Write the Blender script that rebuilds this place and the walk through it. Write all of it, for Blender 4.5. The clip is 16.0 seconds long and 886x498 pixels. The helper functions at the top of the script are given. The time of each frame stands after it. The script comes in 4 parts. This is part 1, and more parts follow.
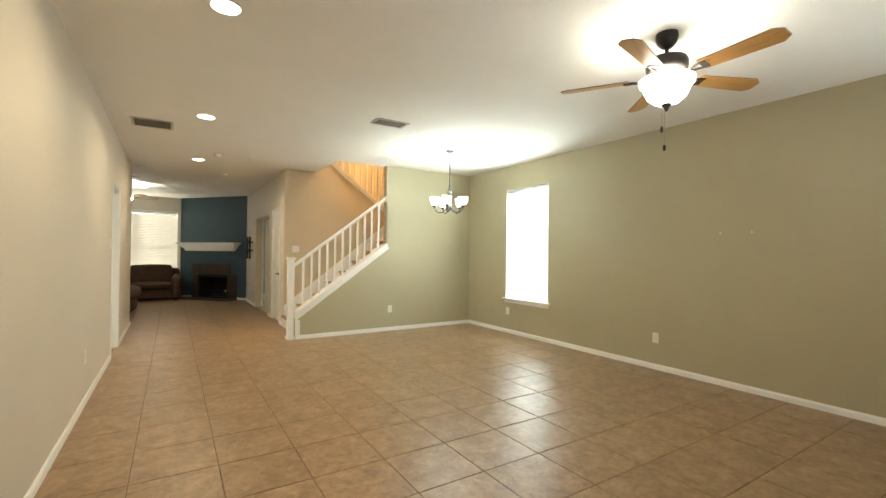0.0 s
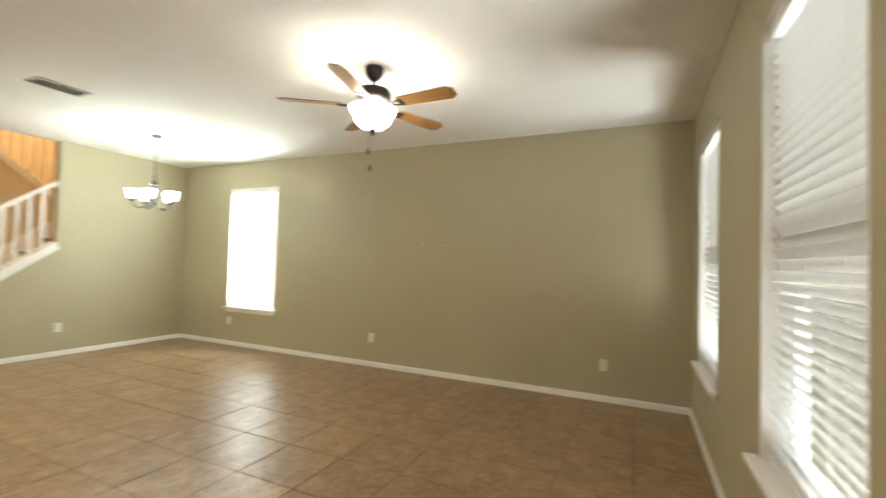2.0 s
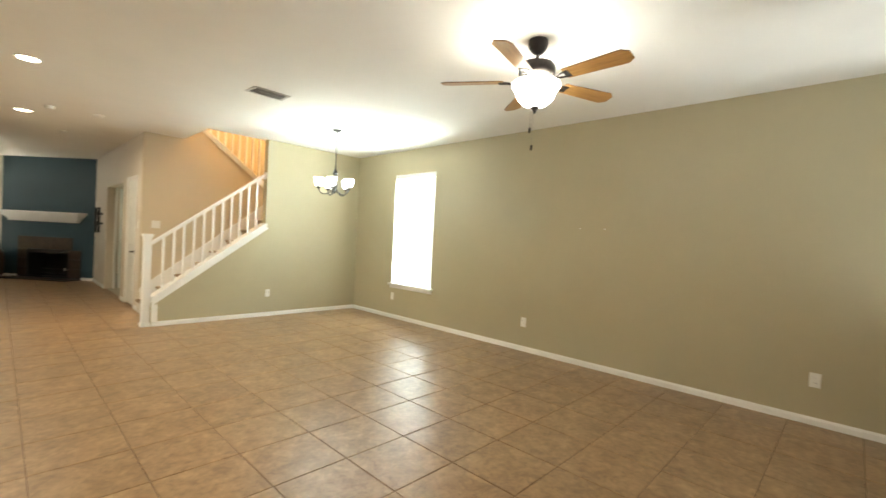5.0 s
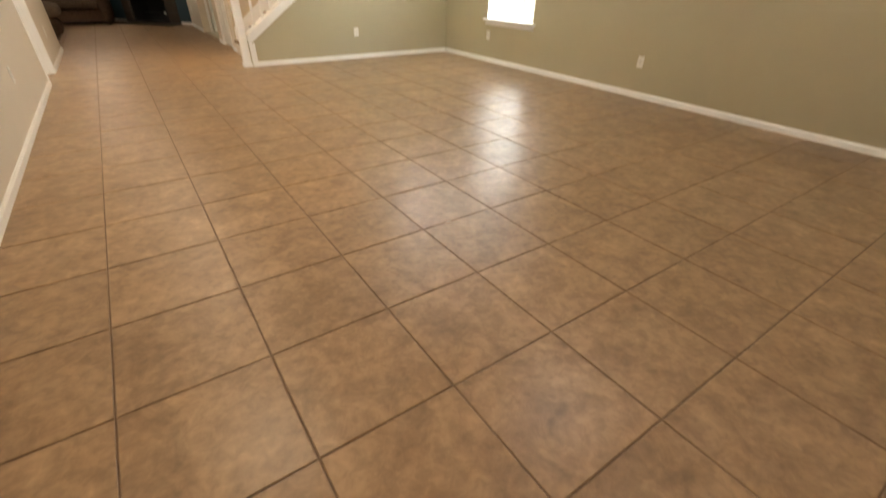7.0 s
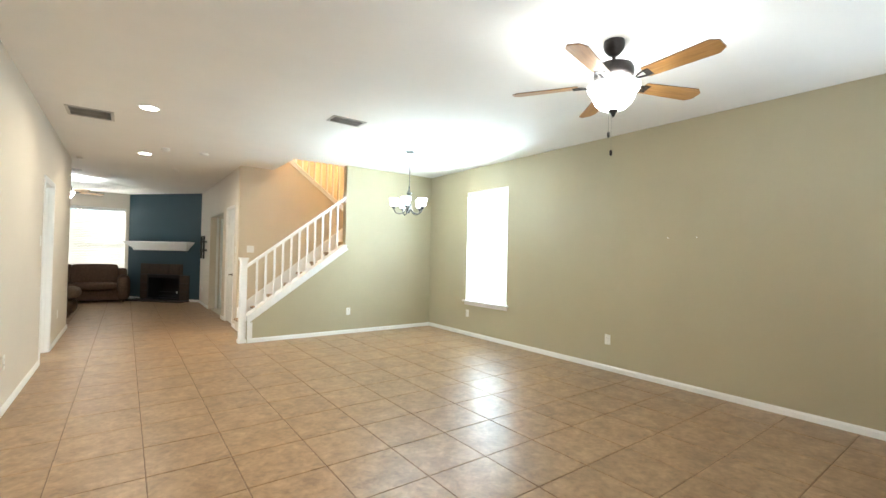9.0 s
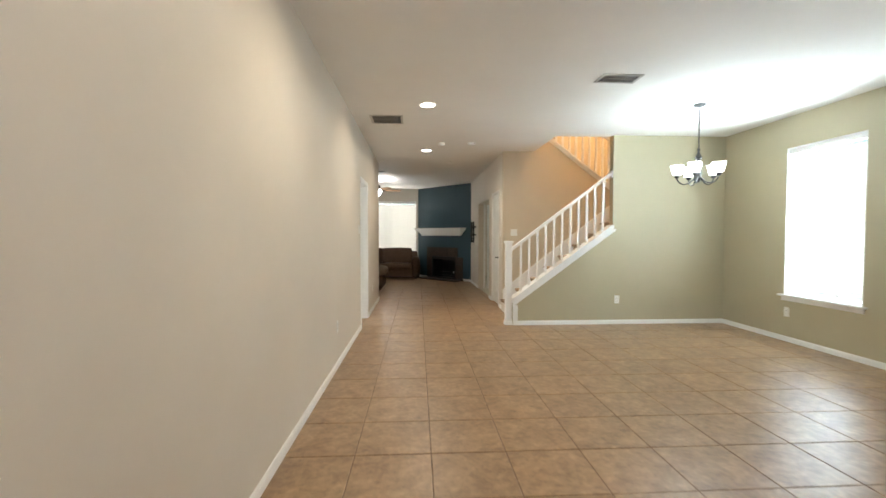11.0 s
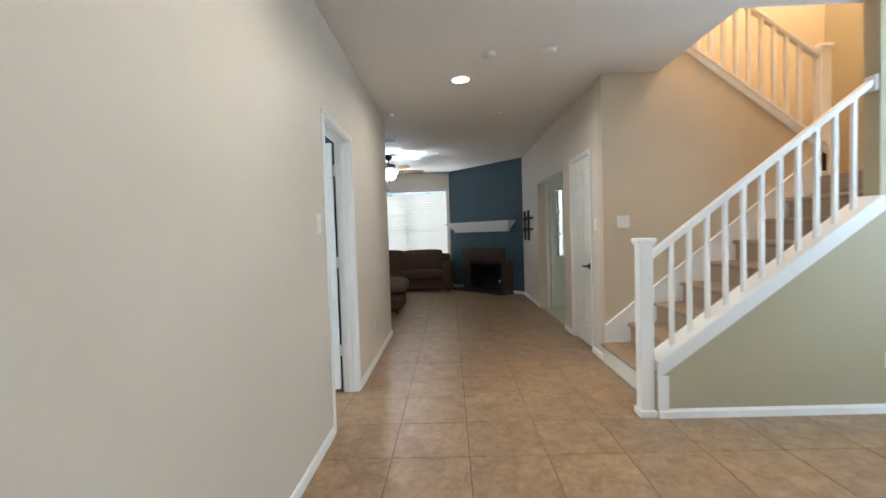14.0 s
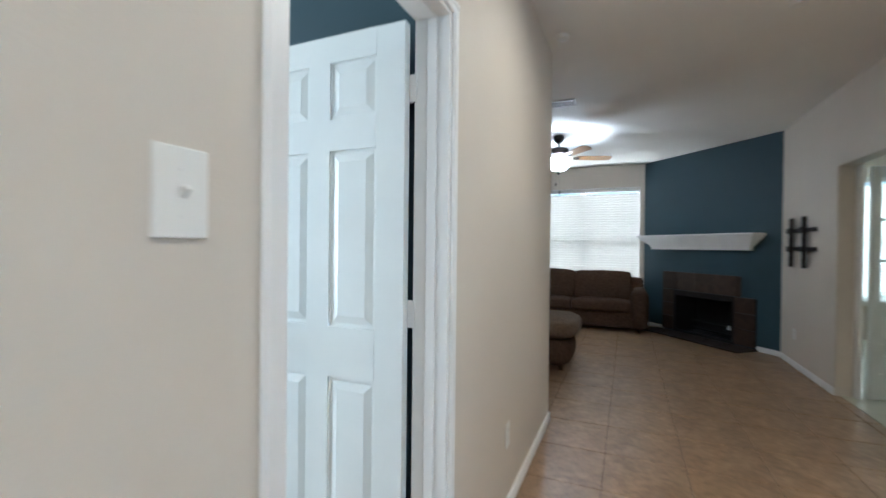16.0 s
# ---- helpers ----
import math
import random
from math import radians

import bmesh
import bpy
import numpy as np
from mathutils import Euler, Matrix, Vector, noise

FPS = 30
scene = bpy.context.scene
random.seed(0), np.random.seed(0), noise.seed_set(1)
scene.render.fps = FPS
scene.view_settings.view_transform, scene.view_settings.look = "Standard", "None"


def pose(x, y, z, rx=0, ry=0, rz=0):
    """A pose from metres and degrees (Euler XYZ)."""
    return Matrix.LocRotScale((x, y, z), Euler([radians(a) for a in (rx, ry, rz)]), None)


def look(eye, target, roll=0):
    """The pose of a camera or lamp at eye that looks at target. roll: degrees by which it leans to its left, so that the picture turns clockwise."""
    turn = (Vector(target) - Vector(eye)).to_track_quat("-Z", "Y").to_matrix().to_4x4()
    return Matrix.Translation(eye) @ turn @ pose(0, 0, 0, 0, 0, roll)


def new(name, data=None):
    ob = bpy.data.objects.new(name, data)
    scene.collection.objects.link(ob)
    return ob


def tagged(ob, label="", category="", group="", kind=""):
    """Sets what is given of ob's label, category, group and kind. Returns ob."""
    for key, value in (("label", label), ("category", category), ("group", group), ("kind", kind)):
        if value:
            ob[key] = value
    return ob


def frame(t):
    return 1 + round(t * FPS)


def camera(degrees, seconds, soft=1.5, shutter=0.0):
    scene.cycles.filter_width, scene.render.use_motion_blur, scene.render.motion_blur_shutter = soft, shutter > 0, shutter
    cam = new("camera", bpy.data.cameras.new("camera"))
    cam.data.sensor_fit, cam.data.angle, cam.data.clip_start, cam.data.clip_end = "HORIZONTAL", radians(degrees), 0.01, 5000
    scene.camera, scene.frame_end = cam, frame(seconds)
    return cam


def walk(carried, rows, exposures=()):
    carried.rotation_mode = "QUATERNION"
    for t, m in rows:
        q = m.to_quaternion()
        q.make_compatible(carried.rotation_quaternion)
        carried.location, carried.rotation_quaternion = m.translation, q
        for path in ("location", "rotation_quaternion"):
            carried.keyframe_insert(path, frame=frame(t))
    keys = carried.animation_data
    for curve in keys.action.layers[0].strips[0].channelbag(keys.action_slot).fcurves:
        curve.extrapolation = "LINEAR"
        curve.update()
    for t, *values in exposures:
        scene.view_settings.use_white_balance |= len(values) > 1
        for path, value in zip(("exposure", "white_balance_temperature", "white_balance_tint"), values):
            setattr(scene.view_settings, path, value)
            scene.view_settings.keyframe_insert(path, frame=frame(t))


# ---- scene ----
cam = camera(91.9, 16.0, shutter=0.5)

PATH = [
    (0, (0.615, 0.379, 1.312), (1.682, 2.071, 1.328), 0.6),
    (0.5, (0.621, 0.367, 1.312), (1.738, 2.026, 1.333), 0.7),
    (1, (0.636, 0.321, 1.302), (1.934, 1.842, 1.336), 1.3),
    (1.5, (0.674, 0.264, 1.299), (2.213, 1.54, 1.351), 0.9),
    (2, (0.714, 0.177, 1.339), (2.533, 1.007, 1.4), 1.7),
    (2.5, (0.743, 0.101, 1.349), (2.698, 0.518, 1.399), 1.5),
    (3, (0.752, 0.061, 1.353), (2.739, 0.29, 1.374), 1.4),
    (3.5, (0.762, 0.078, 1.355), (2.734, 0.409, 1.374), 1.2),
    (4, (0.764, 0.158, 1.365), (2.616, 0.912, 1.393), 1.1),
    (4.2, (0.769, 0.204, 1.379), (2.522, 1.167, 1.404), 1.0),
    (6.3, (0.683, 0.355, 1.213), (1.818, 1.978, 0.928), 3.0),
    (6.5, (0.687, 0.369, 1.2), (1.793, 1.945, 0.659), 2.4),
    (7, (0.749, 0.352, 1.115), (1.717, 1.728, 0.034), 1.4),
    (7.5, (0.761, 0.359, 1.104), (1.69, 1.686, -0.069), 1.0),
    (8, (0.767, 0.375, 1.168), (1.806, 1.847, 0.3), 0.7),
    (8.5, (0.743, 0.368, 1.257), (1.92, 1.979, 1.131), 1.2),
    (9, (0.743, 0.346, 1.302), (1.933, 1.954, 1.333), 1.2),
    (9.5, (0.722, 0.368, 1.285), (1.78, 2.065, 1.259), 0.9),
    (10, (0.742, 0.421, 1.307), (1.257, 2.352, 1.239), 1.6),
    (10.2, (0.751, 0.423, 1.288), (1.082, 2.394, 1.205), 2.5),
    (12.3, (0.839, 2.141, 1.334), (0.888, 4.141, 1.321), -0.7),
    (12.5, (0.818, 2.322, 1.339), (0.898, 4.32, 1.293), -1.3),
    (13, (0.83, 2.894, 1.315), (0.84, 4.894, 1.296), -0.1),
    (13.5, (0.799, 3.459, 1.299), (0.713, 5.457, 1.303), 0.1),
    (14, (0.797, 4.043, 1.292), (0.761, 6.041, 1.217), -1.8),
    (14.5, (0.796, 4.615, 1.303), (0.587, 6.603, 1.23), -0.0),
    (15, (0.721, 5.188, 1.325), (0.457, 7.169, 1.249), -1.3),
    (15.5, (0.669, 5.741, 1.303), (0.125, 7.666, 1.27), -0.6),
    (16, (0.532, 6.261, 1.305), (-0.258, 8.099, 1.29), 0.6),
]
EXPOSURES = [(0, 0.5, 6750, 1), (2.5, 0.5, 6800, 4), (3.2, 0.72, 6800, 5), (4.0, 0.85, 6750, 2), (4.2, 0.83, 6750, 2), (6.5, 0.55, 6950, 5), (7.0, 0.6, 7100, 12), (7.5, 0.97, 6850, 11),
             (8.2, 0.97, 5900, 3), (9, 1.0, 5700, 2), (9.5, 0.78, 5750, 4), (10.0, 0.6, 5850, 6), (10.2, 0.57, 5850, 6), (12.5, 0.5, 5600, 4), (14.5, 0.42, 5000, 5), (16, 0.42, 4900, 5)]
walk(cam, [(t, look(eye, target, roll)) for t, eye, target, roll in PATH], EXPOSURES)

# ---------------------------------------------------------------- light
world = bpy.data.worlds.new("sky")
world.use_nodes = True
scene.world = world
_sky = world.node_tree.nodes.new("ShaderNodeTexSky")
_sky.sky_type, _sky.sun_disc = "NISHITA", False
_sky.sun_elevation, _sky.sun_rotation = radians(58), radians(118)
world.node_tree.links.new(_sky.outputs["Color"], world.node_tree.nodes["Background"].inputs["Color"])
world.node_tree.nodes["Background"].inputs["Strength"].default_value = 0.1

WARM, BULB, DAY, COOL = (1.0, 0.80, 0.57), (1.0, 0.945, 0.91), (0.88, 0.98, 1.0), (1.0, 1.0, 0.91)


def lamp(name, kind, m, energy, color, size=0.1, size_y=0.0, shape="RECTANGLE"):
    data = bpy.data.lights.new(name, kind)
    data.energy, data.color = energy, color
    if kind == "AREA":
        data.shape, data.size = shape, size
        if size_y:
            data.size_y = size_y
    elif kind == "SUN":
        data.angle = size
    else:
        data.shadow_soft_size = size
    ob = new(name, data)
    ob.matrix_world = m
    return ob


lamp("sun", "SUN", look((0, 0, 0), (-0.466, 0.248, -0.848)), 5.0, (1.0, 0.97, 0.92), radians(0.5))
CANS = [(0.86, 0.75), (0.86, 3.19), (0.90, 5.63), (0.94, 8.18)]
for _x, _y in CANS:
    _can = lamp("downlight_bulb", "AREA", pose(_x, _y, 2.735), (14.5 if _y > 7 else 12) if _y > 1 else 6, WARM if _y > 1 else (1.0, 0.66, 0.42), 0.12, shape="DISK")
    _can.data.spread = radians(164)
FAN, CHAND, FAN2 = (3.31, 1.955), (3.90, 5.43), (-0.30, 11.98)
CHAND_ANGLES = [227 + 72 * _k for _k in range(5)]
lamp("fan_bulb", "POINT", pose(*FAN, 2.37), 20, BULB, 0.075)
for _a in CHAND_ANGLES:
    lamp("chandelier_bulb", "POINT", pose(CHAND[0] + 0.21 * math.cos(radians(_a)), CHAND[1] + 0.21 * math.sin(radians(_a)), 2.055), 6.8, (0.86, 0.975, 1.0), 0.03)
lamp("living_fan_bulb", "POINT", pose(*FAN2, 2.35), 62, (1, 0.97, 0.93), 0.035)
lamp("landing_bulb", "POINT", pose(4.2, 7.75, 5.0), 170, (1.0, 0.63, 0.33), 0.1)
# daylight standing in the window openings, just outside the glass
lamp("daylight_right", "AREA", pose(5.56, 5.38, 1.46, 0, 90, 0), 215, DAY, 1.8, 0.94)
for _x in (4.39, 2.42):
    # added lamps, low outside and aimed up over the sill, stand in for daylight
    lamp("daylight_front", "AREA", pose(_x, -1.55, 0.12, 140, 0, 0), 110, (0.88, 0.93, 1.0), 0.92, 1.3)
lamp("daylight_living", "AREA", pose(-0.22, 14.62, 1.46, -90, 0, 0), 150, (1.0, 0.90, 0.76), 1.9, 1.8)
lamp("daylight_kitchen", "AREA", pose(4.2, 14.62, 1.46, -90, 0, 0), 145, (0.95, 1.0, 0.86), 1.6, 1.8)
lamp("daylight_bedroom", "AREA", pose(-3.85, 6.4, 1.5, 0, -90, 0), 130, COOL, 1.5, 1.5)

# ---------------------------------------------------------------- materials


def material(name, color, rough=0.6, metal=0.0, vary=0.0, scale=8.0, second=None, bump=0.0, bump_scale=300.0, emit=0.0, emit_color=None, random_value=0.0, spec=0.5, coat=0.0):
    m = bpy.data.materials.new(name)
    m.use_nodes = True
    nt = m.node_tree
    b = nt.nodes["Principled BSDF"]
    b.inputs["Base Color"].default_value = (*color, 1)
    b.inputs["Roughness"].default_value, b.inputs["Metallic"].default_value = rough, metal
    b.inputs["Specular IOR Level"].default_value = spec
    b.inputs["Coat Weight"].default_value = coat
    co = nt.nodes.new("ShaderNodeTexCoord")
    if vary:
        n = nt.nodes.new("ShaderNodeTexNoise")
        n.inputs["Scale"].default_value, n.inputs["Detail"].default_value, n.inputs["Roughness"].default_value = scale, 6, 0.6
        nt.links.new(co.outputs["Object"], n.inputs["Vector"])
        ramp = nt.nodes.new("ShaderNodeValToRGB")
        other = second or tuple(c * (1 - vary) for c in color)
        ramp.color_ramp.elements[0].position, ramp.color_ramp.elements[0].color = 0.35, (*other, 1)
        ramp.color_ramp.elements[1].position, ramp.color_ramp.elements[1].color = 0.65, (*color, 1)
        nt.links.new(n.outputs["Fac"], ramp.inputs["Fac"])
        out = ramp.outputs["Color"]
        if random_value:
            info = nt.nodes.new("ShaderNodeObjectInfo")
            mp = nt.nodes.new("ShaderNodeMapRange")
            mp.inputs["To Min"].default_value, mp.inputs["To Max"].default_value = 1 - random_value, 1 + random_value
            nt.links.new(info.outputs["Random"], mp.inputs["Value"])
            hsv = nt.nodes.new("ShaderNodeHueSaturation")
            nt.links.new(mp.outputs["Result"], hsv.inputs["Value"])
            nt.links.new(out, hsv.inputs["Color"])
            out = hsv.outputs["Color"]
        nt.links.new(out, b.inputs["Base Color"])
        rr = nt.nodes.new("ShaderNodeMapRange")
        rr.inputs["To Min"].default_value, rr.inputs["To Max"].default_value = max(0.02, rough - 0.06), min(1, rough + 0.06)
        nt.links.new(n.outputs["Fac"], rr.inputs["Value"])
        nt.links.new(rr.outputs["Result"], b.inputs["Roughness"])
    if bump:
        n2 = nt.nodes.new("ShaderNodeTexNoise")
        n2.inputs["Scale"].default_value, n2.inputs["Detail"].default_value = bump_scale, 3
        nt.links.new(co.outputs["Object"], n2.inputs["Vector"])
        bp = nt.nodes.new("ShaderNodeBump")
        bp.inputs["Strength"].default_value, bp.inputs["Distance"].default_value = bump, 0.002
        nt.links.new(n2.outputs["Fac"], bp.inputs["Height"])
        nt.links.new(bp.outputs["Normal"], b.inputs["Normal"])
    if emit:
        b.inputs["Emission Color"].default_value = (*(emit_color or color), 1)
        b.inputs["Emission Strength"].default_value = emit
    return m


def tile_material():
    """Glazed stoneware: tan ground, cloudy brown veining at two sizes, each tile slightly different."""
    m = material("floor_tile", (0.362, 0.238, 0.134), 0.35, 0, 0.3, 7.0, (0.197, 0.121, 0.065), 0.12, 25.0, random_value=0.045, spec=0.52)
    nt = m.node_tree
    b = nt.nodes["Principled BSDF"]
    co = next(n for n in nt.nodes if n.type == "TEX_COORD")
    info = nt.nodes.new("ShaderNodeObjectInfo")
    geo = nt.nodes.new("ShaderNodeNewGeometry")
    shift = nt.nodes.new("ShaderNodeVectorMath")
    shift.operation = "MULTIPLY_ADD"
    shift.inputs[1].default_value = (1, 1, 1)
    mul = nt.nodes.new("ShaderNodeVectorMath")
    mul.operation = "SCALE"
    mul.inputs[0].default_value = (7.3, 3.1, 5.7)
    nt.links.new(info.outputs["Random"], mul.inputs["Scale"])
    nt.links.new(geo.outputs["Position"], shift.inputs[0])
    nt.links.new(mul.outputs["Vector"], shift.inputs[2])
    noises = [n for n in nt.nodes if n.type == "TEX_NOISE"]
    for n in noises:
        nt.links.new(shift.outputs["Vector"], n.inputs["Vector"])
    noises[0].inputs["Distortion"].default_value = 0.5
    ramp = next(n for n in nt.nodes if n.type == "VALTORGB")
    ramp.color_ramp.elements[0].position, ramp.color_ramp.elements[1].position = 0.30, 0.66
    noises[0].inputs["Detail"].default_value, noises[0].inputs["Roughness"].default_value = 8, 0.66
    fine = nt.nodes.new("ShaderNodeTexNoise")
    fine.inputs["Scale"].default_value, fine.inputs["Detail"].default_value, fine.inputs["Distortion"].default_value = 26, 7, 0.5
    nt.links.new(shift.outputs["Vector"], fine.inputs["Vector"])
    mix = nt.nodes.new("ShaderNodeMixRGB")
    mix.blend_type = "OVERLAY"
    mix.inputs["Fac"].default_value = 0.5
    gloss = b.inputs["Roughness"].links[0].from_node
    gloss.inputs["To Min"].default_value, gloss.inputs["To Max"].default_value = 0.325, 0.385
    old = b.inputs["Base Color"].links[0].from_socket
    nt.links.new(old, mix.inputs["Color1"])
    nt.links.new(fine.outputs["Fac"], mix.inputs["Color2"])
    nt.links.new(mix.outputs["Color"], b.inputs["Base Color"])
    return m


def wood_material(name, light, dark, rough=0.35):
    m = material(name, light, rough)
    nt = m.node_tree
    b = nt.nodes["Principled BSDF"]
    co = next(n for n in nt.nodes if n.type == "TEX_COORD")
    mp = nt.nodes.new("ShaderNodeMapping")
    mp.inputs["Scale"].default_value = (3, 40, 40)
    n = nt.nodes.new("ShaderNodeTexNoise")
    n.inputs["Scale"].default_value, n.inputs["Detail"].default_value, n.inputs["Distortion"].default_value = 1.5, 6, 0.8
    ramp = nt.nodes.new("ShaderNodeValToRGB")
    ramp.color_ramp.elements[0].position, ramp.color_ramp.elements[0].color = 0.3, (*dark, 1)
    ramp.color_ramp.elements[1].position, ramp.color_ramp.elements[1].color = 0.7, (*light, 1)
    nt.links.new(co.outputs["Object"], mp.inputs["Vector"])
    nt.links.new(mp.outputs["Vector"], n.inputs["Vector"])
    nt.links.new(n.outputs["Fac"], ramp.inputs["Fac"])
    nt.links.new(ramp.outputs["Color"], b.inputs["Base Color"])
    return m


def slat_material():
    """White slat that lets some light through."""
    m = material("blind_slat", (0.80, 0.79, 0.76), 0.45, 0, 0.03, 6)
    nt = m.node_tree
    b = nt.nodes["Principled BSDF"]
    tr = nt.nodes.new("ShaderNodeBsdfTranslucent")
    tr.inputs["Color"].default_value = (0.85, 0.85, 0.82, 1)
    mix = nt.nodes.new("ShaderNodeMixShader")
    mix.inputs["Fac"].default_value = 0.07
    out = next(n for n in nt.nodes if n.type == "OUTPUT_MATERIAL")
    nt.links.new(b.outputs["BSDF"], mix.inputs[1])
    nt.links.new(tr.outputs["BSDF"], mix.inputs[2])
    nt.links.new(mix.outputs["Shader"], out.inputs["Surface"])
    return m


def glass_material(name):
    m = bpy.data.materials.new(name)
    m.use_nodes = True
    nt = m.node_tree
    nt.nodes.remove(nt.nodes["Principled BSDF"])
    g, t, mix = nt.nodes.new("ShaderNodeBsdfGlossy"), nt.nodes.new("ShaderNodeBsdfTransparent"), nt.nodes.new("ShaderNodeMixShader")
    g.inputs["Roughness"].default_value = 0.02
    mix.inputs["Fac"].default_value = 0.06
    nt.links.new(t.outputs["BSDF"], mix.inputs[1])
    nt.links.new(g.outputs["BSDF"], mix.inputs[2])
    nt.links.new(mix.outputs["Shader"], next(n for n in nt.nodes if n.type == "OUTPUT_MATERIAL").inputs["Surface"])
    return m


M_KHAKI = material("wall_paint_khaki", (0.45, 0.398, 0.265), 0.5, 0, 0.05, 1.3, None, 0.25, 160)
M_CREAM = material("wall_paint_cream", (0.65, 0.588, 0.503), 0.52, 0, 0.05, 1.3, None, 0.25, 160)
# warmer, slightly darker base colour than the cream, for the stairwell walls
M_TAN = material("stairwell_wall_tan", (0.60, 0.51, 0.375), 0.55, 0, 0.05, 1.3, None, 0.25, 160)
M_TEAL = material("wall_paint_teal", (0.027, 0.060, 0.080), 0.55, 0, 0.08, 1.5, None, 0.25, 160)
M_CEIL = material("ceiling_paint", (0.85, 0.825, 0.775), 0.8, 0, 0.03, 2.0, None, 0.5, 90)
M_TRIM = material("trim_paint", (0.86, 0.85, 0.83), 0.35, 0, 0.03, 9.0, None, 0.05, 200)
M_DOOR = material("door_paint", (0.78, 0.80, 0.78), 0.35, 0, 0.03, 7.0, None, 0.08, 150)
M_TILE = tile_material()
M_GROUT = material("grout", (0.195, 0.128, 0.082), 0.85, 0, 0.3, 20.0)
M_CARPET = material("stair_carpet", (0.36, 0.275, 0.195), 0.95, 0, 0.35, 60, (0.225, 0.160, 0.104), 1.0, 700, spec=0.1)
M_BRONZE = material("oiled_bronze", (0.035, 0.028, 0.025), 0.45, 0.6, 0.3, 40)
M_NICKEL = material("brushed_nickel", (0.34, 0.33, 0.31), 0.38, 1.0, 0.1, 50)
M_PEWTER = material("aged_pewter", (0.075, 0.072, 0.066), 0.5, 0.9, 0.15, 50)
M_BLADE = wood_material("fan_blade_oak", (0.50, 0.27, 0.085), (0.32, 0.155, 0.045))
M_BLADE_TOP = wood_material("fan_blade_walnut", (0.13, 0.07, 0.04), (0.07, 0.04, 0.02))
M_FROST = material("frosted_glass_lit", (0.9, 0.88, 0.84), 0.4, emit=13.0, emit_color=(1, 0.95, 0.88))
M_FROST2 = material("alabaster_shade_lit", (0.9, 0.9, 0.88), 0.4, emit=11.0, emit_color=(1, 1, 0.96))
for _m, _f in ((M_FROST, 0.42), (M_FROST2, 0.8)):
    # lit glass lets part of its bulb's light straight through
    _nt = _m.node_tree
    _mx, _tr = _nt.nodes.new("ShaderNodeMixShader"), _nt.nodes.new("ShaderNodeBsdfTransparent")
    _mx.inputs["Fac"].default_value = _f
    _nt.links.new(_nt.nodes["Principled BSDF"].outputs["BSDF"], _mx.inputs[1])
    _nt.links.new(_tr.outputs["BSDF"], _mx.inputs[2])
    _nt.links.new(_mx.outputs["Shader"], next(n for n in _nt.nodes if n.type == "OUTPUT_MATERIAL").inputs["Surface"])
M_LENS = material("downlight_lens", (0.9, 0.88, 0.84), 0.4, emit=14.0, emit_color=(1, 0.9, 0.75))
M_PLASTIC = material("white_plastic", (0.80, 0.79, 0.75), 0.35, 0, 0.02, 30)
M_SLOT_SHADE = material("slot_shade", (0.02, 0.02, 0.02), 0.7)
M_SLAT = slat_material()
M_GLASS = glass_material("window_glass")
M_VINYL = material("window_vinyl", (0.78, 0.78, 0.77), 0.4, 0, 0.02, 12)
M_SOFA = material("sofa_chenille", (0.092, 0.056, 0.035), 0.95, 0, 0.35, 35, (0.058, 0.035, 0.022), 1.0, 500, spec=0.15)
M_OTTO_LIT = material("ottoman_chenille_lit", (0.16, 0.115, 0.08), 0.95, 0, 0.3, 35, None, 1.0, 500, spec=0.15)
M_BRICK = material("hearth_stone", (0.050, 0.029, 0.019), 0.55, 0, 0.5, 12, (0.028, 0.016, 0.011), 0.5, 60, random_value=0.15)
M_HEARTH = material("hearth_slate", (0.028, 0.019, 0.014), 0.5, 0, 0.4, 14, None, 0.4, 60)
M_BLACK = material("firebox_black", (0.008, 0.008, 0.008), 0.7, 0, 0.3, 20)
M_VENT = material("vent_enamel", (0.55, 0.52, 0.47), 0.5, 0, 0.05, 20)
M_VENT_SHADE = material("vent_shade_grey", (0.22, 0.21, 0.20), 0.7, 0.2, 0.2, 30)
M_IRON = material("bracket_iron", (0.03, 0.028, 0.027), 0.5, 0.5, 0.2, 40)
M_GROUND = material("garden_soil", (0.16, 0.14, 0.09), 0.95, 0, 0.3, 2)

# ---------------------------------------------------------------- mesh helpers


def box(bm, x0, x1, y0, y1, z0, z1, bevel=0.0, seg=2):
    made = bmesh.ops.create_cube(bm, size=1)["verts"]
    for v in made:
        v.co = (x0 + (x1 - x0) * (v.co.x + 0.5), y0 + (y1 - y0) * (v.co.y + 0.5), z0 + (z1 - z0) * (v.co.z + 0.5))
    if bevel:
        edges = list({e for v in made for e in v.link_edges})
        bmesh.ops.bevel(bm, geom=edges, offset=bevel, segments=seg, affect="EDGES", profile=0.5)
    return bm


def lathe(bm, profile, seg=24, at=(0, 0, 0), squash=1.0):
    """A turned shape from (radius, height) pairs."""
    rings = []
    for r, z in profile:
        rings.append([bm.verts.new((at[0] + r * math.cos(2 * math.pi * k / seg), at[1] + r * squash * math.sin(2 * math.pi * k / seg), at[2] + z)) for k in range(seg)])
    for a, b in zip(rings, rings[1:]):
        for k in range(seg):
            bm.faces.new((a[k], a[(k + 1) % seg], b[(k + 1) % seg], b[k]))
    for ring in (rings[0], rings[-1]):
        bm.faces.new(ring)
    bmesh.ops.recalc_face_normals(bm, faces=bm.faces)
    return bm


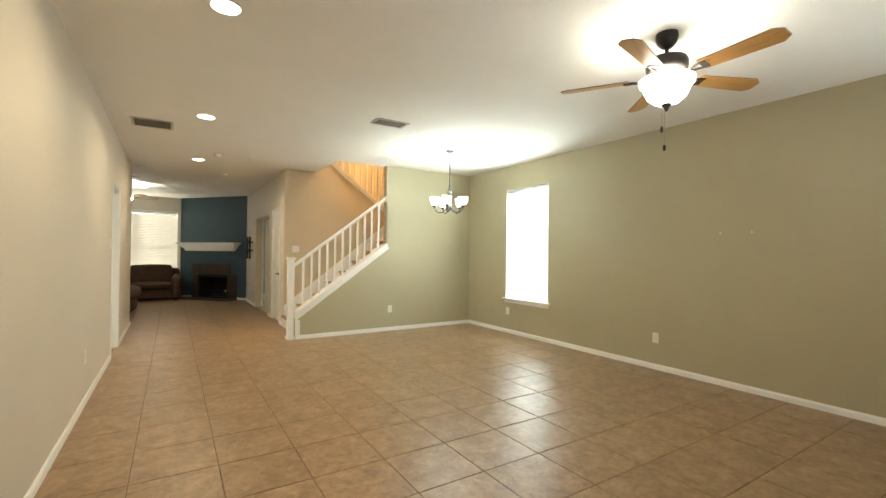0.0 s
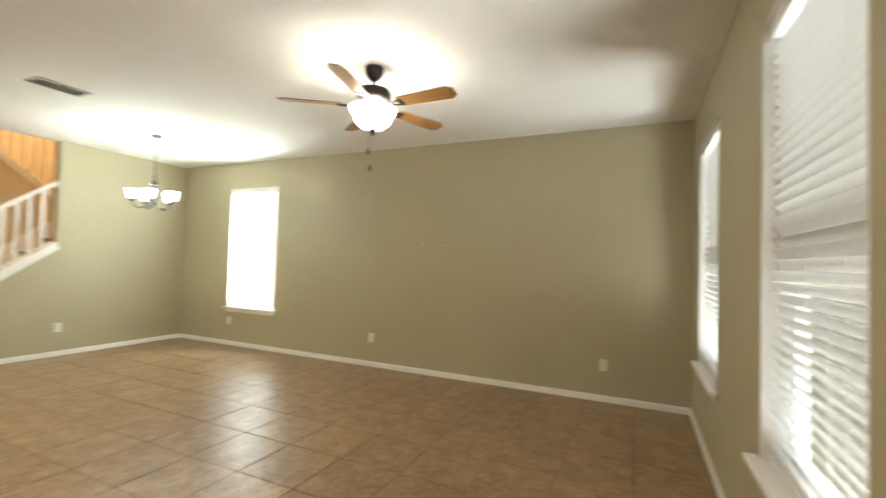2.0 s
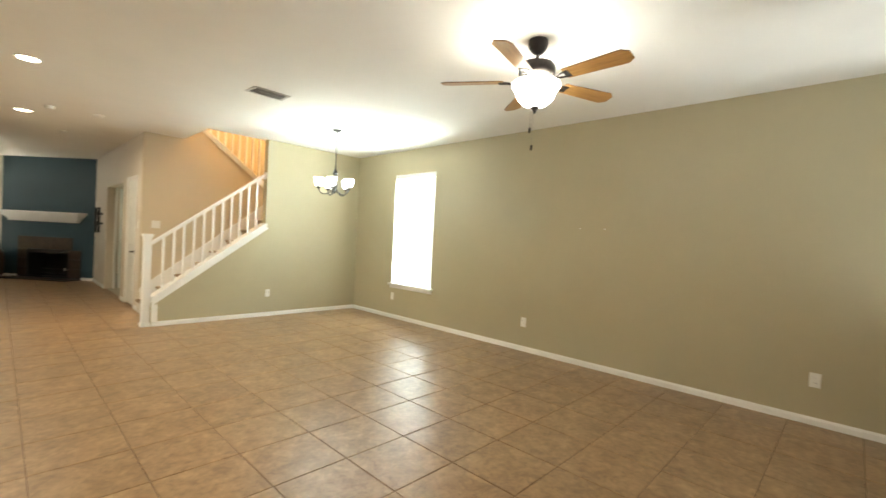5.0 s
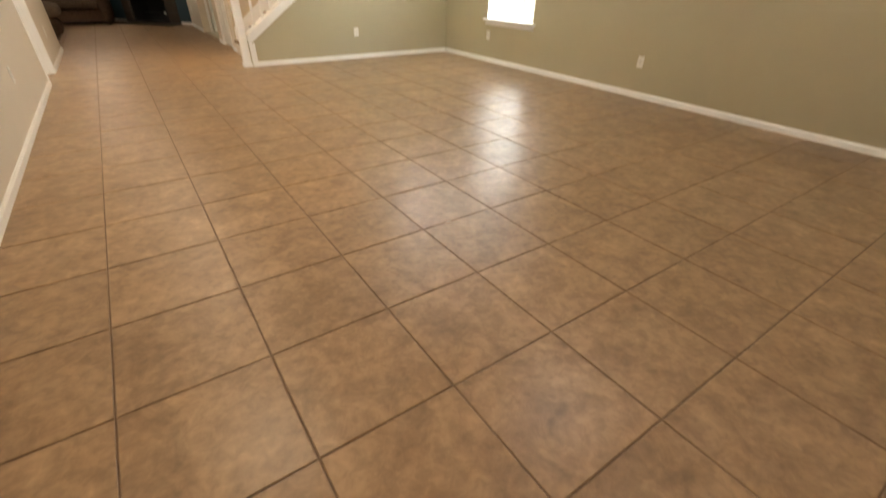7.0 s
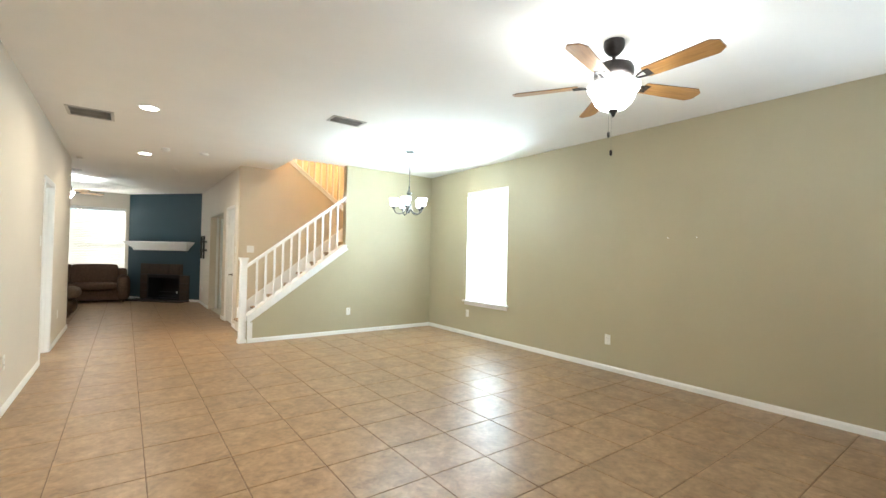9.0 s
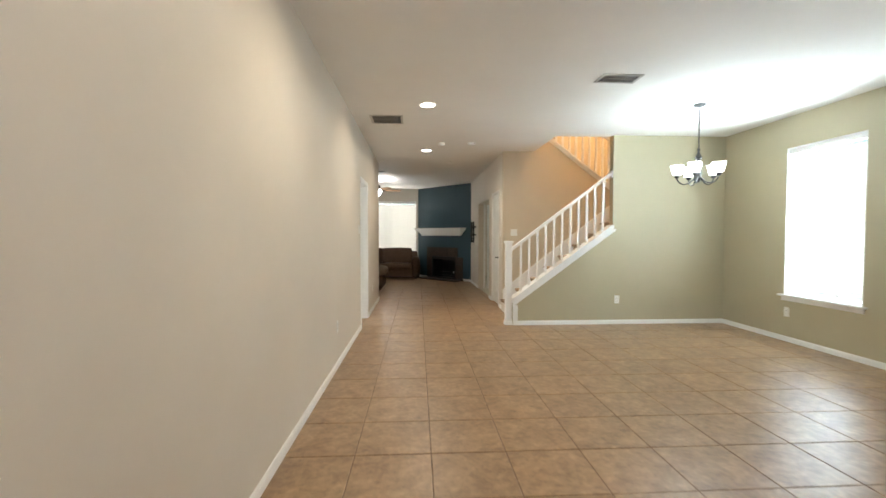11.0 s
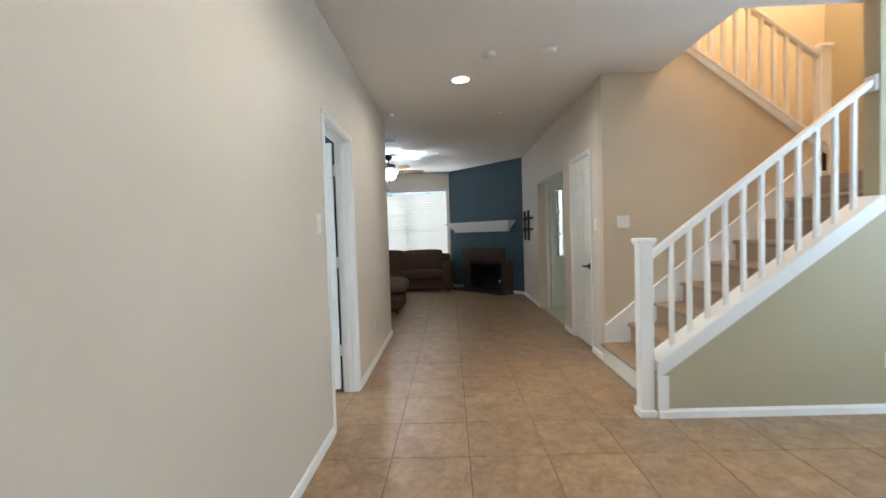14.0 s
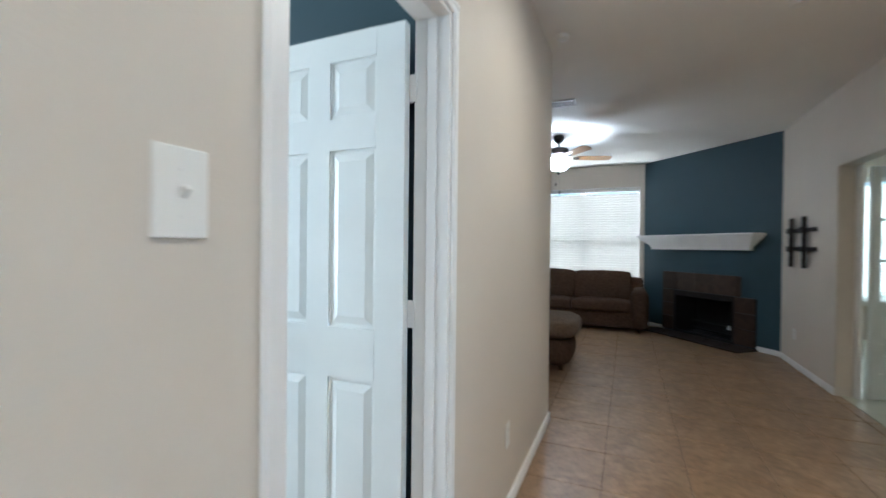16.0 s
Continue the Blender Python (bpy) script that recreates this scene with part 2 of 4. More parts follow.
def shell(bm, profile, seg=24, at=(0, 0, 0)):
    """A turned, open surface: profile goes up the outside and down the inside."""
    rings = [[bm.verts.new((at[0] + r * math.cos(2 * math.pi * k / seg), at[1] + r * math.sin(2 * math.pi * k / seg), at[2] + z)) for k in range(seg)] for r, z in profile]
    for a, b in zip(rings, rings[1:]):
        for k in range(seg):
            bm.faces.new((a[k], a[(k + 1) % seg], b[(k + 1) % seg], b[k]))
    bmesh.ops.recalc_face_normals(bm, faces=bm.faces)
    return bm


def tube(bm, pts, r, seg=8):
    pts = [Vector(p) for p in pts]
    rings = []
    for i, p in enumerate(pts):
        d = (pts[min(i + 1, len(pts) - 1)] - pts[max(i - 1, 0)]).normalized()
        side = d.cross(Vector((0, 0, 1)))
        side = side.normalized() if side.length > 1e-4 else Vector((1, 0, 0))
        up = side.cross(d).normalized()
        rings.append([bm.verts.new(p + r * (math.cos(2 * math.pi * k / seg) * side + math.sin(2 * math.pi * k / seg) * up)) for k in range(seg)])
    for a, b in zip(rings, rings[1:]):
        for k in range(seg):
            bm.faces.new((a[k], a[(k + 1) % seg], b[(k + 1) % seg], b[k]))
    bm.faces.new(rings[0]), bm.faces.new(rings[-1])
    bmesh.ops.recalc_face_normals(bm, faces=bm.faces)
    return bm


def prism(bm, outline, axis, a, b):
    """An outline of (u, v) pairs pushed from a to b: along y the pairs are x, z; along x they are y, z; along z they are x, y."""
    put = {"y": lambda u, v, w: (u, w, v), "x": lambda u, v, w: (w, u, v), "z": lambda u, v, w: (u, v, w)}[axis]
    lo = [bm.verts.new(put(u, v, a)) for u, v in outline]
    hi = [bm.verts.new(put(u, v, b)) for u, v in outline]
    bm.faces.new(lo), bm.faces.new(hi)
    for k in range(len(lo)):
        j = (k + 1) % len(lo)
        bm.faces.new((lo[k], lo[j], hi[j], hi[k]))
    bmesh.ops.recalc_face_normals(bm, faces=bm.faces)
    return bm


def mesh_of(name, bm, mat, smooth=False):
    me = bpy.data.meshes.new(name)
    if smooth:
        for f in bm.faces:
            f.smooth = True
        for e in bm.edges:
            if len(e.link_faces) == 2 and e.calc_face_angle(0) > radians(40):
                e.smooth = False
    bm.to_mesh(me)
    bm.free()
    me.materials.append(mat)
    return me


def part(name, bm, mat, parent=None, label="", smooth=False):
    ob = new(name, mesh_of(name, bm, mat, smooth))
    ob.parent = parent
    return tagged(ob, label)


def thing(name, m, label, category, group="", kind=""):
    ob = new(name)
    ob.matrix_basis = m
    return tagged(ob, label, category, group, kind)


def structure(name, bm, mat, label="", smooth=False, category=""):
    ob = new(name, mesh_of(name, bm, mat, smooth))
    return tagged(ob, label, category, kind="structure")


def B(*a, **k):
    return box(bmesh.new(), *a, **k)


def wall_cells(bm, along, p0, p1, a0, a1, z0, z1, holes):
    """A wall between p0 and p1 across, a0 to a1 along the axis, with holes (a, b, low, high) right through."""
    cuts = sorted({a0, a1, *[h[0] for h in holes], *[h[1] for h in holes]})
    for u, v in zip(cuts, cuts[1:]):
        spans, low = [], z0
        for h in sorted([h for h in holes if h[0] <= u + 1e-6 and h[1] >= v - 1e-6], key=lambda h: h[2]):
            if h[2] > low + 1e-6:
                spans.append((low, h[2]))
            low = h[3]
        if low < z1 - 1e-6:
            spans.append((low, z1))
        for s, t in spans:
            if along == "y":
                box(bm, p0, p1, u, v, s, t)
            else:
                box(bm, u, v, p0, p1, s, t)
    return bm


def skirting(name, along, face, out, a0, a1, label="white painted baseboard along the foot of the wall"):
    """A baseboard with a chamfered top, on the wall face, standing out by out (signed)."""
    h = 0.062
    prof = [(face, 0.0), (face + out, 0.0), (face + out, h * 0.72), (face + out * 0.55, h * 0.9), (face + out * 0.45, h), (face, h)]
    bm = prism(bmesh.new(), prof, "x" if along == "x" else "y", a0, a1)
    return structure(name, bm, M_TRIM, label)


# ---------------------------------------------------------------- structure
H = 2.745
XR, YF, YS, YB, YL = 5.31, -0.285, 6.91, 14.37, 9.54
WZ0, WZ1 = 0.57, 2.36
structure("ground", B(-60, 60, -60, 60, -0.35, -0.25), M_GROUND, "bare garden soil round the house")
structure("floor_slab", B(-4.2, 5.45, -0.44, 14.5, -0.2, -0.004), M_GROUT, "brown grout bed under the tiles")

structure("wall_left", wall_cells(bmesh.new(), "y", -0.12, 0.0, YF - 0.15, YL, 0, H, [(6.81, 7.55, 0, 2.065)]), M_CREAM, "cream painted hallway wall with an open doorway")
structure("wall_right", wall_cells(bmesh.new(), "y", XR, XR + 0.15, YF - 0.15, 9.4, 0, 5.3, [(4.905, 5.85, WZ0, WZ1)]), M_KHAKI, "khaki painted wall with one window")
structure("wall_front", wall_cells(bmesh.new(), "x", YF - 0.15, YF, 0.0, XR, 0, H, [(3.93, 4.85, WZ0, WZ1), (1.96, 2.88, WZ0, WZ1), (0.20, 1.155, 0, 2.06)]), M_KHAKI, "khaki painted front wall with two windows")
# wall beside the open flight, cut to the slope of the stairs
structure("wall_stair_near", prism(bmesh.new(), [(2.15, 0), (XR, 0), (XR, 5.3), (3.62, 5.3), (3.62, 1.38), (2.15, 0.31)], "y", YS, YS + 0.12), M_KHAKI, "khaki painted wall that closes the staircase")
structure("wall_stair_upper", B(1.4, 3.62, YS, YS + 0.12, H + 0.004, 5.3), M_TAN, "painted upstairs wall beside the stairwell")
structure("wall_stair_far", prism(bmesh.new(), [(2.26, 0), (4.36, 0), (4.36, 1.97), (2.80, 3.16), (2.26, 3.16)], "y", 8.17, 8.27), M_TAN, "tan wall between the two flights")
structure("wall_stair_back", B(2.38, XR, 9.3, 9.4, 0, 5.3), M_TAN, "tan back wall of the stairwell")
# unseen walls, added to close the stairwell where the upstairs hall would open
structure("wall_upper_left", B(1.3, 1.4, YS, 9.4, H + 0.26, 5.3), M_TAN, "tan wall added out of view to close off the upstairs")
structure("wall_upper_back", B(1.4, 2.38, 9.3, 9.4, H + 0.26, 5.3), M_TAN, "tan wall added out of view to close off the upstairs")
structure("wall_hall_right", wall_cells(bmesh.new(), "y", 2.26, 2.38, 8.272, 12.9, 0, H, [(8.53, 9.22, 0, 2.085), (9.59, 11.18, 0, 2.055)]), M_CREAM, "cream painted hallway wall with a door and an opening")
structure("wall_back", wall_cells(bmesh.new(), "x", YB, YB + 0.15, -4.2, 5.45, 0, H, [(-1.17, 0.73, WZ0, WZ1), (3.40, 5.0, WZ0, WZ1)]), M_CREAM, "cream painted back wall with wide windows")
structure("wall_kitchen_right", B(XR, XR + 0.15, 9.41, YB, 0, H), M_CREAM, "cream painted wall of the next room")
structure("wall_living_left", B(-4.2, -4.05, YL - 0.1, YB, 0, H), M_CREAM, "cream painted living room wall")
structure("wall_living_front", B(-4.05, -0.12, YL - 0.1, YL, 0, H), M_CREAM, "cream painted living room wall")
structure("wall_bedroom_left", wall_cells(bmesh.new(), "y", -3.75, -3.6, 4.4, YL - 0.11, 0, H, [(5.6, 7.2, 0.7, 2.3)]), M_TEAL, "teal painted bedroom wall")
structure("wall_bedroom_near", B(-3.6, -0.121, 4.4, 4.5, 0, H), M_TEAL, "teal painted bedroom wall")
structure("wall_bedroom_far", B(-3.6, -0.121, 7.61, 7.71, 0, H), M_TEAL, "teal painted bedroom wall")

M_PALE = material("pale_floor_tile", (0.52, 0.52, 0.42), 0.35, 0, 0.15, 6.0, None, 0.05, 40)
structure("floor_kitchen", B(2.30, XR - 0.002, 9.42, YB - 0.002, -0.002, 0.006), M_PALE, "pale greenish sheet floor in the next room", category="floor")

# ceiling with the open stairwell in it
_bm = bmesh.new()
for _r in [(-4.2, 2.80, YF - 0.15, 14.5), (2.80, XR + 0.15, YF - 0.15, YS), (2.80, 3.62, YS, YS + 0.118), (2.80, XR + 0.15, 9.35, 14.5)]:
    box(_bm, _r[0], _r[1], _r[2], _r[3], H, H + 0.25)
structure("ceiling", _bm, M_CEIL, "off-white textured ceiling with an open stairwell")
structure("ceiling_upper", B(1.3, XR + 0.15, YS, 9.4, 5.3, 5.4), M_CEIL, "off-white ceiling above the stairs")

# chimney breast across the corner
FA, FB = Vector((0.80, 14.37, 0)), Vector((2.285, 12.64, 0))
FM = Matrix.Translation(FA) @ pose(0, 0, 0, 0, 0, math.degrees(math.atan2(FB.y - FA.y, FB.x - FA.x)))
_bm = wall_cells(bmesh.new(), "x", 0.0, 0.12, -0.05, 2.30, 0, H, [(0.655, 1.65, 0.0, 0.66)])
structure("wall_chimney", _bm, M_TEAL, "dark teal painted chimney wall across the corner").matrix_world = FM

# baseboards
for _n, _al, _f, _o, _a, _b in [("baseboard_left", "y", 0, 0.014, YF, 6.75), ("baseboard_left", "y", 0, 0.014, 7.61, YL), ("baseboard_right", "y", XR, -0.014, YF, YS),
                                ("baseboard_stair", "x", YS, -0.014, 2.165, XR - 0.014), ("baseboard_front", "x", YF, 0.014, 1.21, XR - 0.014), ("baseboard_hall", "y", 2.26, -0.014, 8.18, 8.49),
                                ("baseboard_hall", "y", 2.26, -0.014, 9.26, 9.59), ("baseboard_hall", "y", 2.26, -0.014, 11.18, 12.66), ("baseboard_back", "x", YB, -0.014, -4.0, 0.8),
                                ("baseboard_end", "x", YL, 0.014, -0.12, 0.014)]:
    skirting(_n, _al, _f, _o, _a, _b)
for _s0, _s1 in ((0.0, 0.43), (1.955, 2.23)):
    skirting("baseboard_chimney", "x", 0.0, -0.014, _s0, _s1).matrix_world = FM


def casing(name, along, face, out, a0, a1, top, w=0.062):
    """Moulded door casing round an opening: two uprights and a head, on one wall face."""
    holder = thing(name, Matrix(), "white painted moulded casing round the doorway", "door casing", kind="structure")
    def stick(u0, u1, z0, z1):
        bm = bmesh.new()
        for k0, k1, d in ((0.0, 1.0, 0.011), (0.12, 0.5, 0.0145)):
            if u1 - u0 < z1 - z0:
                w0, w1, s0, s1 = u0 + (u1 - u0) * k0, u0 + (u1 - u0) * k1, z0, z1
            else:
                w0, w1, s0, s1 = u0, u1, z0 + (z1 - z0) * (1 - k1), z0 + (z1 - z0) * (1 - k0)
            lo, hi = sorted((face, face + out * d))
            if along == "y":
                box(bm, lo, hi, w0, w1, s0, s1, 0.003, 1)
            else:
                box(bm, w0, w1, lo, hi, s0, s1, 0.003, 1)
        return bm
    part("side", stick(a0 - w, a0, 0, top), M_TRIM, holder)
    part("side", stick(a1, a1 + w, 0, top), M_TRIM, holder)
    part("head", stick(a0 - w, a1 + w, top, top + w), M_TRIM, holder)
    return holder


def lining(name, along, p0, p1, a0, a1, top, t=0.018):
    """The boards that line an opening through a wall, with a stop bead."""
    holder = thing(name, Matrix(), "white painted door lining", "door frame", kind="structure")
    def board(u0, u1, z0, z1, q0, q1):
        return B(q0, q1, u0, u1, z0, z1, bevel=0.002, seg=1) if along == "y" else B(u0, u1, q0, q1, z0, z1, bevel=0.002, seg=1)
    m = (p0 + p1) / 2
    part("jamb", board(a0, a0 + t, 0, top, p0 - 0.002, p1 + 0.002), M_TRIM, holder)
    part("jamb", board(a1 - t, a1, 0, top, p0 - 0.002, p1 + 0.002), M_TRIM, holder)
    part("head", board(a0 + t, a1 - t, top - t, top, p0 - 0.002, p1 + 0.002), M_TRIM, holder)
    for u0, u1, z0, z1 in ((a0 + t, a0 + t + 0.006, 0, top - t), (a1 - t - 0.006, a1 - t, 0, top - t), (a0 + t + 0.006, a1 - t - 0.006, top - t - 0.006, top - t)):
        part("stop", board(u0, u1, z0, z1, m - 0.015, m + 0.02), M_TRIM, holder)
    return holder


casing("door_casing_left", "y", 0.0, 1, 6.812, 7.548, 2.060, 0.046)
casing("door_casing_left_inside", "y", -0.12, -1, 6.812, 7.548, 2.060, 0.046)
lining("door_frame_left", "y", -0.12, 0.0, 6.81, 7.55, 2.065)
casing("door_casing_closet", "y", 2.26, -1, 8.532, 9.218, 2.080, 0.034)
lining("door_frame_closet", "y", 2.26, 2.38, 8.53, 9.22, 2.085)
casing("door_casing_front", "x", YF, 1, 0.202, 1.153, 2.055, 0.07)
# plastered opening to the next room, corner beads painted with the wall
for _n, _b in (("reveal_kitchen", (2.257, 2.383, 9.588, 9.594, 0.0, 2.052)), ("reveal_kitchen", (2.257, 2.383, 11.176, 11.182, 0.0, 2.052)), ("reveal_kitchen", (2.257, 2.383, 9.588, 11.182, 2.052, 2.058))):
    structure(_n, B(*_b, bevel=0.002, seg=1), M_CREAM, "cream painted rounded edge of the plastered opening")
lining("door_frame_front", "x", YF - 0.15, YF, 0.20, 1.155, 2.06)

# ---------------------------------------------------------------- doors


def panel_door(name, m, w, h, label, handle_z=0.92):
    """Six-panel door. Local: x from the hinge edge across, y through the leaf, z up."""
    d = thing(name, m, label, "door")
    t, st, mid = 0.035, 0.112 * w / 0.71, 0.095 * w / 0.71
    zs = [0.0, 0.20, 0.80, 0.98, 1.60, 1.71, 1.91, h]
    part("stile", B(0, st, 0, t, 0, h, bevel=0.002, seg=1), M_DOOR, d)
    part("stile", B(w - st, w, 0, t, 0, h, bevel=0.002, seg=1), M_DOOR, d)
    for z0, z1 in ((zs[0], zs[1]), (zs[2], zs[3]), (zs[4], zs[5]), (zs[6], zs[7])):
        part("rail", B(st, w - st, 0, t, z0, z1), M_DOOR, d)
    c0, c1 = w / 2 - mid / 2, w / 2 + mid / 2
    for z0, z1 in ((zs[1], zs[2]), (zs[3], zs[4]), (zs[5], zs[6])):
        part("mullion", B(c0, c1, 0, t, z0, z1), M_DOOR, d)
        for x0, x1 in ((st, c0), (c1, w - st)):
            bm = bmesh.new()
            e = 0.028
            box(bm, x0, x1, 0.009, t - 0.009, z0, z1)
            for y, s in ((0.009, -1), (t - 0.009, 1)):
                lo = [bm.verts.new((x, y, z)) for x, z in ((x0 + 0.012, z0 + 0.012), (x1 - 0.012, z0 + 0.012), (x1 - 0.012, z1 - 0.012), (x0 + 0.012, z1 - 0.012))]
                hi = [bm.verts.new((x, y + s * 0.007, z)) for x, z in ((x0 + e + 0.012, z0 + e + 0.012), (x1 - e - 0.012, z0 + e + 0.012), (x1 - e - 0.012, z1 - e - 0.012), (x0 + e + 0.012, z1 - e - 0.012))]
                bm.faces.new(hi)
                for k in range(4):
                    bm.faces.new((lo[k], lo[(k + 1) % 4], hi[(k + 1) % 4], hi[k]))
            bmesh.ops.recalc_face_normals(bm, faces=bm.faces)
            part("panel", bm, M_DOOR, d)
    for z in (0.315, 1.04, 1.79):
        bm = bmesh.new()
        box(bm, -0.028, -0.001, 0.002, 0.006, z - 0.045, z + 0.045)
        lathe(bm, [(0.006, -0.045), (0.006, 0.045)], 10, (-0.004, -0.004, z))
        part("hinge", bm, M_TRIM, d, "painted hinge")
    for y, sg in ((0, -1), (t, 1)):
        bm, zh = bmesh.new(), handle_z
        tube(bm, [(w - 0.065, y, zh), (w - 0.065, y + sg * 0.012, zh)], 0.030, 16)
        tube(bm, [(w - 0.065, y + sg * 0.01, zh), (w - 0.065, y + sg * 0.05, zh)], 0.010, 10)
        tube(bm, [(w - 0.060, y + sg * 0.05, zh), (w - 0.10, y + sg * 0.052, zh + 0.002), (w - 0.17, y + sg * 0.048, zh - 0.004)], 0.009, 10)
        part("lever_handle", bm, M_BRONZE, d, "dark bronze lever handle", True)
    return d


# bedroom door stands open into the bedroom, hinged at the far jamb
panel_door("bedroom_door", pose(-0.140, 7.532, 0.036, 0, 0, 179.5), 0.70, 2.005, "white six-panel bedroom door standing wide open")
panel_door("closet_door", pose(2.272, 9.199, 0.024, 0, 0, -90), 0.648, 2.038, "white six-panel closet door, closed under the stairs", 0.865)
panel_door("front_door", pose(1.135, YF - 0.06, 0.012, 0, 0, 180), 0.915, 2.02, "white six-panel front door, closed")


def glazed_door(m):
    d = thing("glazed_door", m, "white half-glazed door with nine panes, standing open", "door")
    w, h, t = 0.60, 2.02, 0.04
    g0, g1, z0, z1 = 0.075, w - 0.075, 0.84, 1.92
    part("stile", B(0, g0, 0, t, 0, h, bevel=0.002, seg=1), M_DOOR, d)
    part("stile", B(g1, w, 0, t, 0, h, bevel=0.002, seg=1), M_DOOR, d)
    part("top_rail", B(g0, g1, 0, t, z1, h), M_DOOR, d)
    part("lock_rail", B(g0, g1, 0, t, 0.68, z0), M_DOOR, d)
    part("bottom_rail", B(g0, g1, 0, t, 0, 0.22), M_DOOR, d)
    part("panel", box(B(g0, g1, 0.014, t - 0.014, 0.22, 0.42), g0 + 0.04, g1 - 0.04, 0.006, t - 0.006, 0.22 + 0.04, 0.42 - 0.04, 0.006, 1), M_DOOR, d)
    part("mid_rail", B(g0, g1, 0, t, 0.42, 0.48), M_DOOR, d)
    part("panel", box(B(g0, g1, 0.014, t - 0.014, 0.48, 0.68), g0 + 0.04, g1 - 0.04, 0.006, t - 0.006, 0.48 + 0.04, 0.68 - 0.04, 0.006, 1), M_DOOR, d)
    cw, ch = (g1 - g0) / 3, (z1 - z0) / 3
    for k in (1, 2):
        part("glazing_bar", B(g0 + cw * k - 0.012, g0 + cw * k + 0.012, 0.006, t - 0.006, z0, z1, bevel=0.003, seg=1), M_DOOR, d)
        for j in range(3):
            x0, x1 = g0 + cw * j + (0.012 if j else 0), g0 + cw * (j + 1) - (0.012 if j < 2 else 0)
            part("glazing_bar", B(x0, x1, 0.006, t - 0.006, z0 + ch * k - 0.012, z0 + ch * k + 0.012, bevel=0.003, seg=1), M_DOOR, d)
    for i in range(3):
        for j in range(3):
            p = part("pane", B(g0 + cw * i + 0.009, g0 + cw * (i + 1) - 0.009, 0.018, 0.022, z0 + ch * j + 0.009, z0 + ch * (j + 1) - 0.009), M_GLASS, d)
            p.visible_shadow = False
    for y, s in ((0, -1), (t, 1)):
        bm = bmesh.new()
        tube(bm, [(w - 0.06, y, 0.95), (w - 0.06, y + s * 0.05, 0.95)], 0.012, 12)
        lathe(bm, [(0.012, -0.03), (0.028, -0.015), (0.03, 0.0), (0.028, 0.015), (0.012, 0.03)], 14, (w - 0.06, y + s * 0.06, 0.95))
        part("knob", bm, M_NICKEL, d, "brushed nickel knob", True)
    return d


structure("door_frame_glazed", B(2.384, 2.425, 11.13, 11.20, 0.0, 2.05, bevel=0.003, seg=1), M_TRIM, "white painted jamb the glazed door hangs from")
glazed_door(pose(2.475, 11.12, 0.012, 0, 0, 20))

# ---------------------------------------------------------------- windows and blinds


def window(name, m, w, z0, z1, label, double=False):
    """Local: x across, y outwards from the inner wall face, z up from the floor."""
    h = z1 - z0
    win = thing(name, m, label, "window", kind="structure")
    bm = bmesh.new()
    for x0, x1, s0, s1 in ((0, 0.012, z0, z1), (w - 0.012, w, z0, z1), (0.012, w - 0.012, z1 - 0.012, z1)):
        box(bm, x0, x1, 0.002, 0.10, s0, s1)
    part("reveal", bm, M_TRIM, win)
    bm = bmesh.new()
    for x0, x1, s0, s1 in ((0.0, 0.05, z0, z1), (w - 0.05, w, z0, z1), (0.05, w - 0.05, z1 - 0.05, z1), (0.05, w - 0.05, z0, z0 + 0.05)):
        box(bm, x0, x1, 0.10, 0.15, s0, s1, 0.004, 1)
    part("window_frame", bm, M_VINYL, win)
    zm = z0 + h * 0.43
    part("meeting_rail", B(0.05, w - 0.05, 0.102, 0.14, zm - 0.025, zm + 0.025, bevel=0.004, seg=1), M_VINYL, win)
    cols = [(0.05, w / 2 - 0.04), (w / 2 + 0.04, w - 0.05)] if double else [(0.05, w - 0.05)]
    if double:
        part("mullion", B(w / 2 - 0.04, w / 2 + 0.04, 0.10, 0.15, z0 + 0.05, z1 - 0.05, bevel=0.004, seg=1), M_VINYL, win)
    for a, b in cols:
        for s0, s1 in ((z0 + 0.05, zm - 0.025), (zm + 0.025, z1 - 0.05)):
            part("pane", B(a, b, 0.122, 0.126, s0, s1), M_GLASS, win).visible_shadow = False
    bm = B(-0.045, w + 0.045, -0.05, 0.002, z0 - 0.018, z0 + 0.006, bevel=0.006)
    box(bm, 0.001, w - 0.001, 0.002, 0.10, z0 - 0.018, z0 + 0.006)
    part("window_sill", bm, M_TRIM, win)
    part("apron", B(-0.02, w + 0.02, -0.016, 0.0, z0 - 0.070, z0 - 0.018, bevel=0.004, seg=1), M_TRIM, win)
    return win


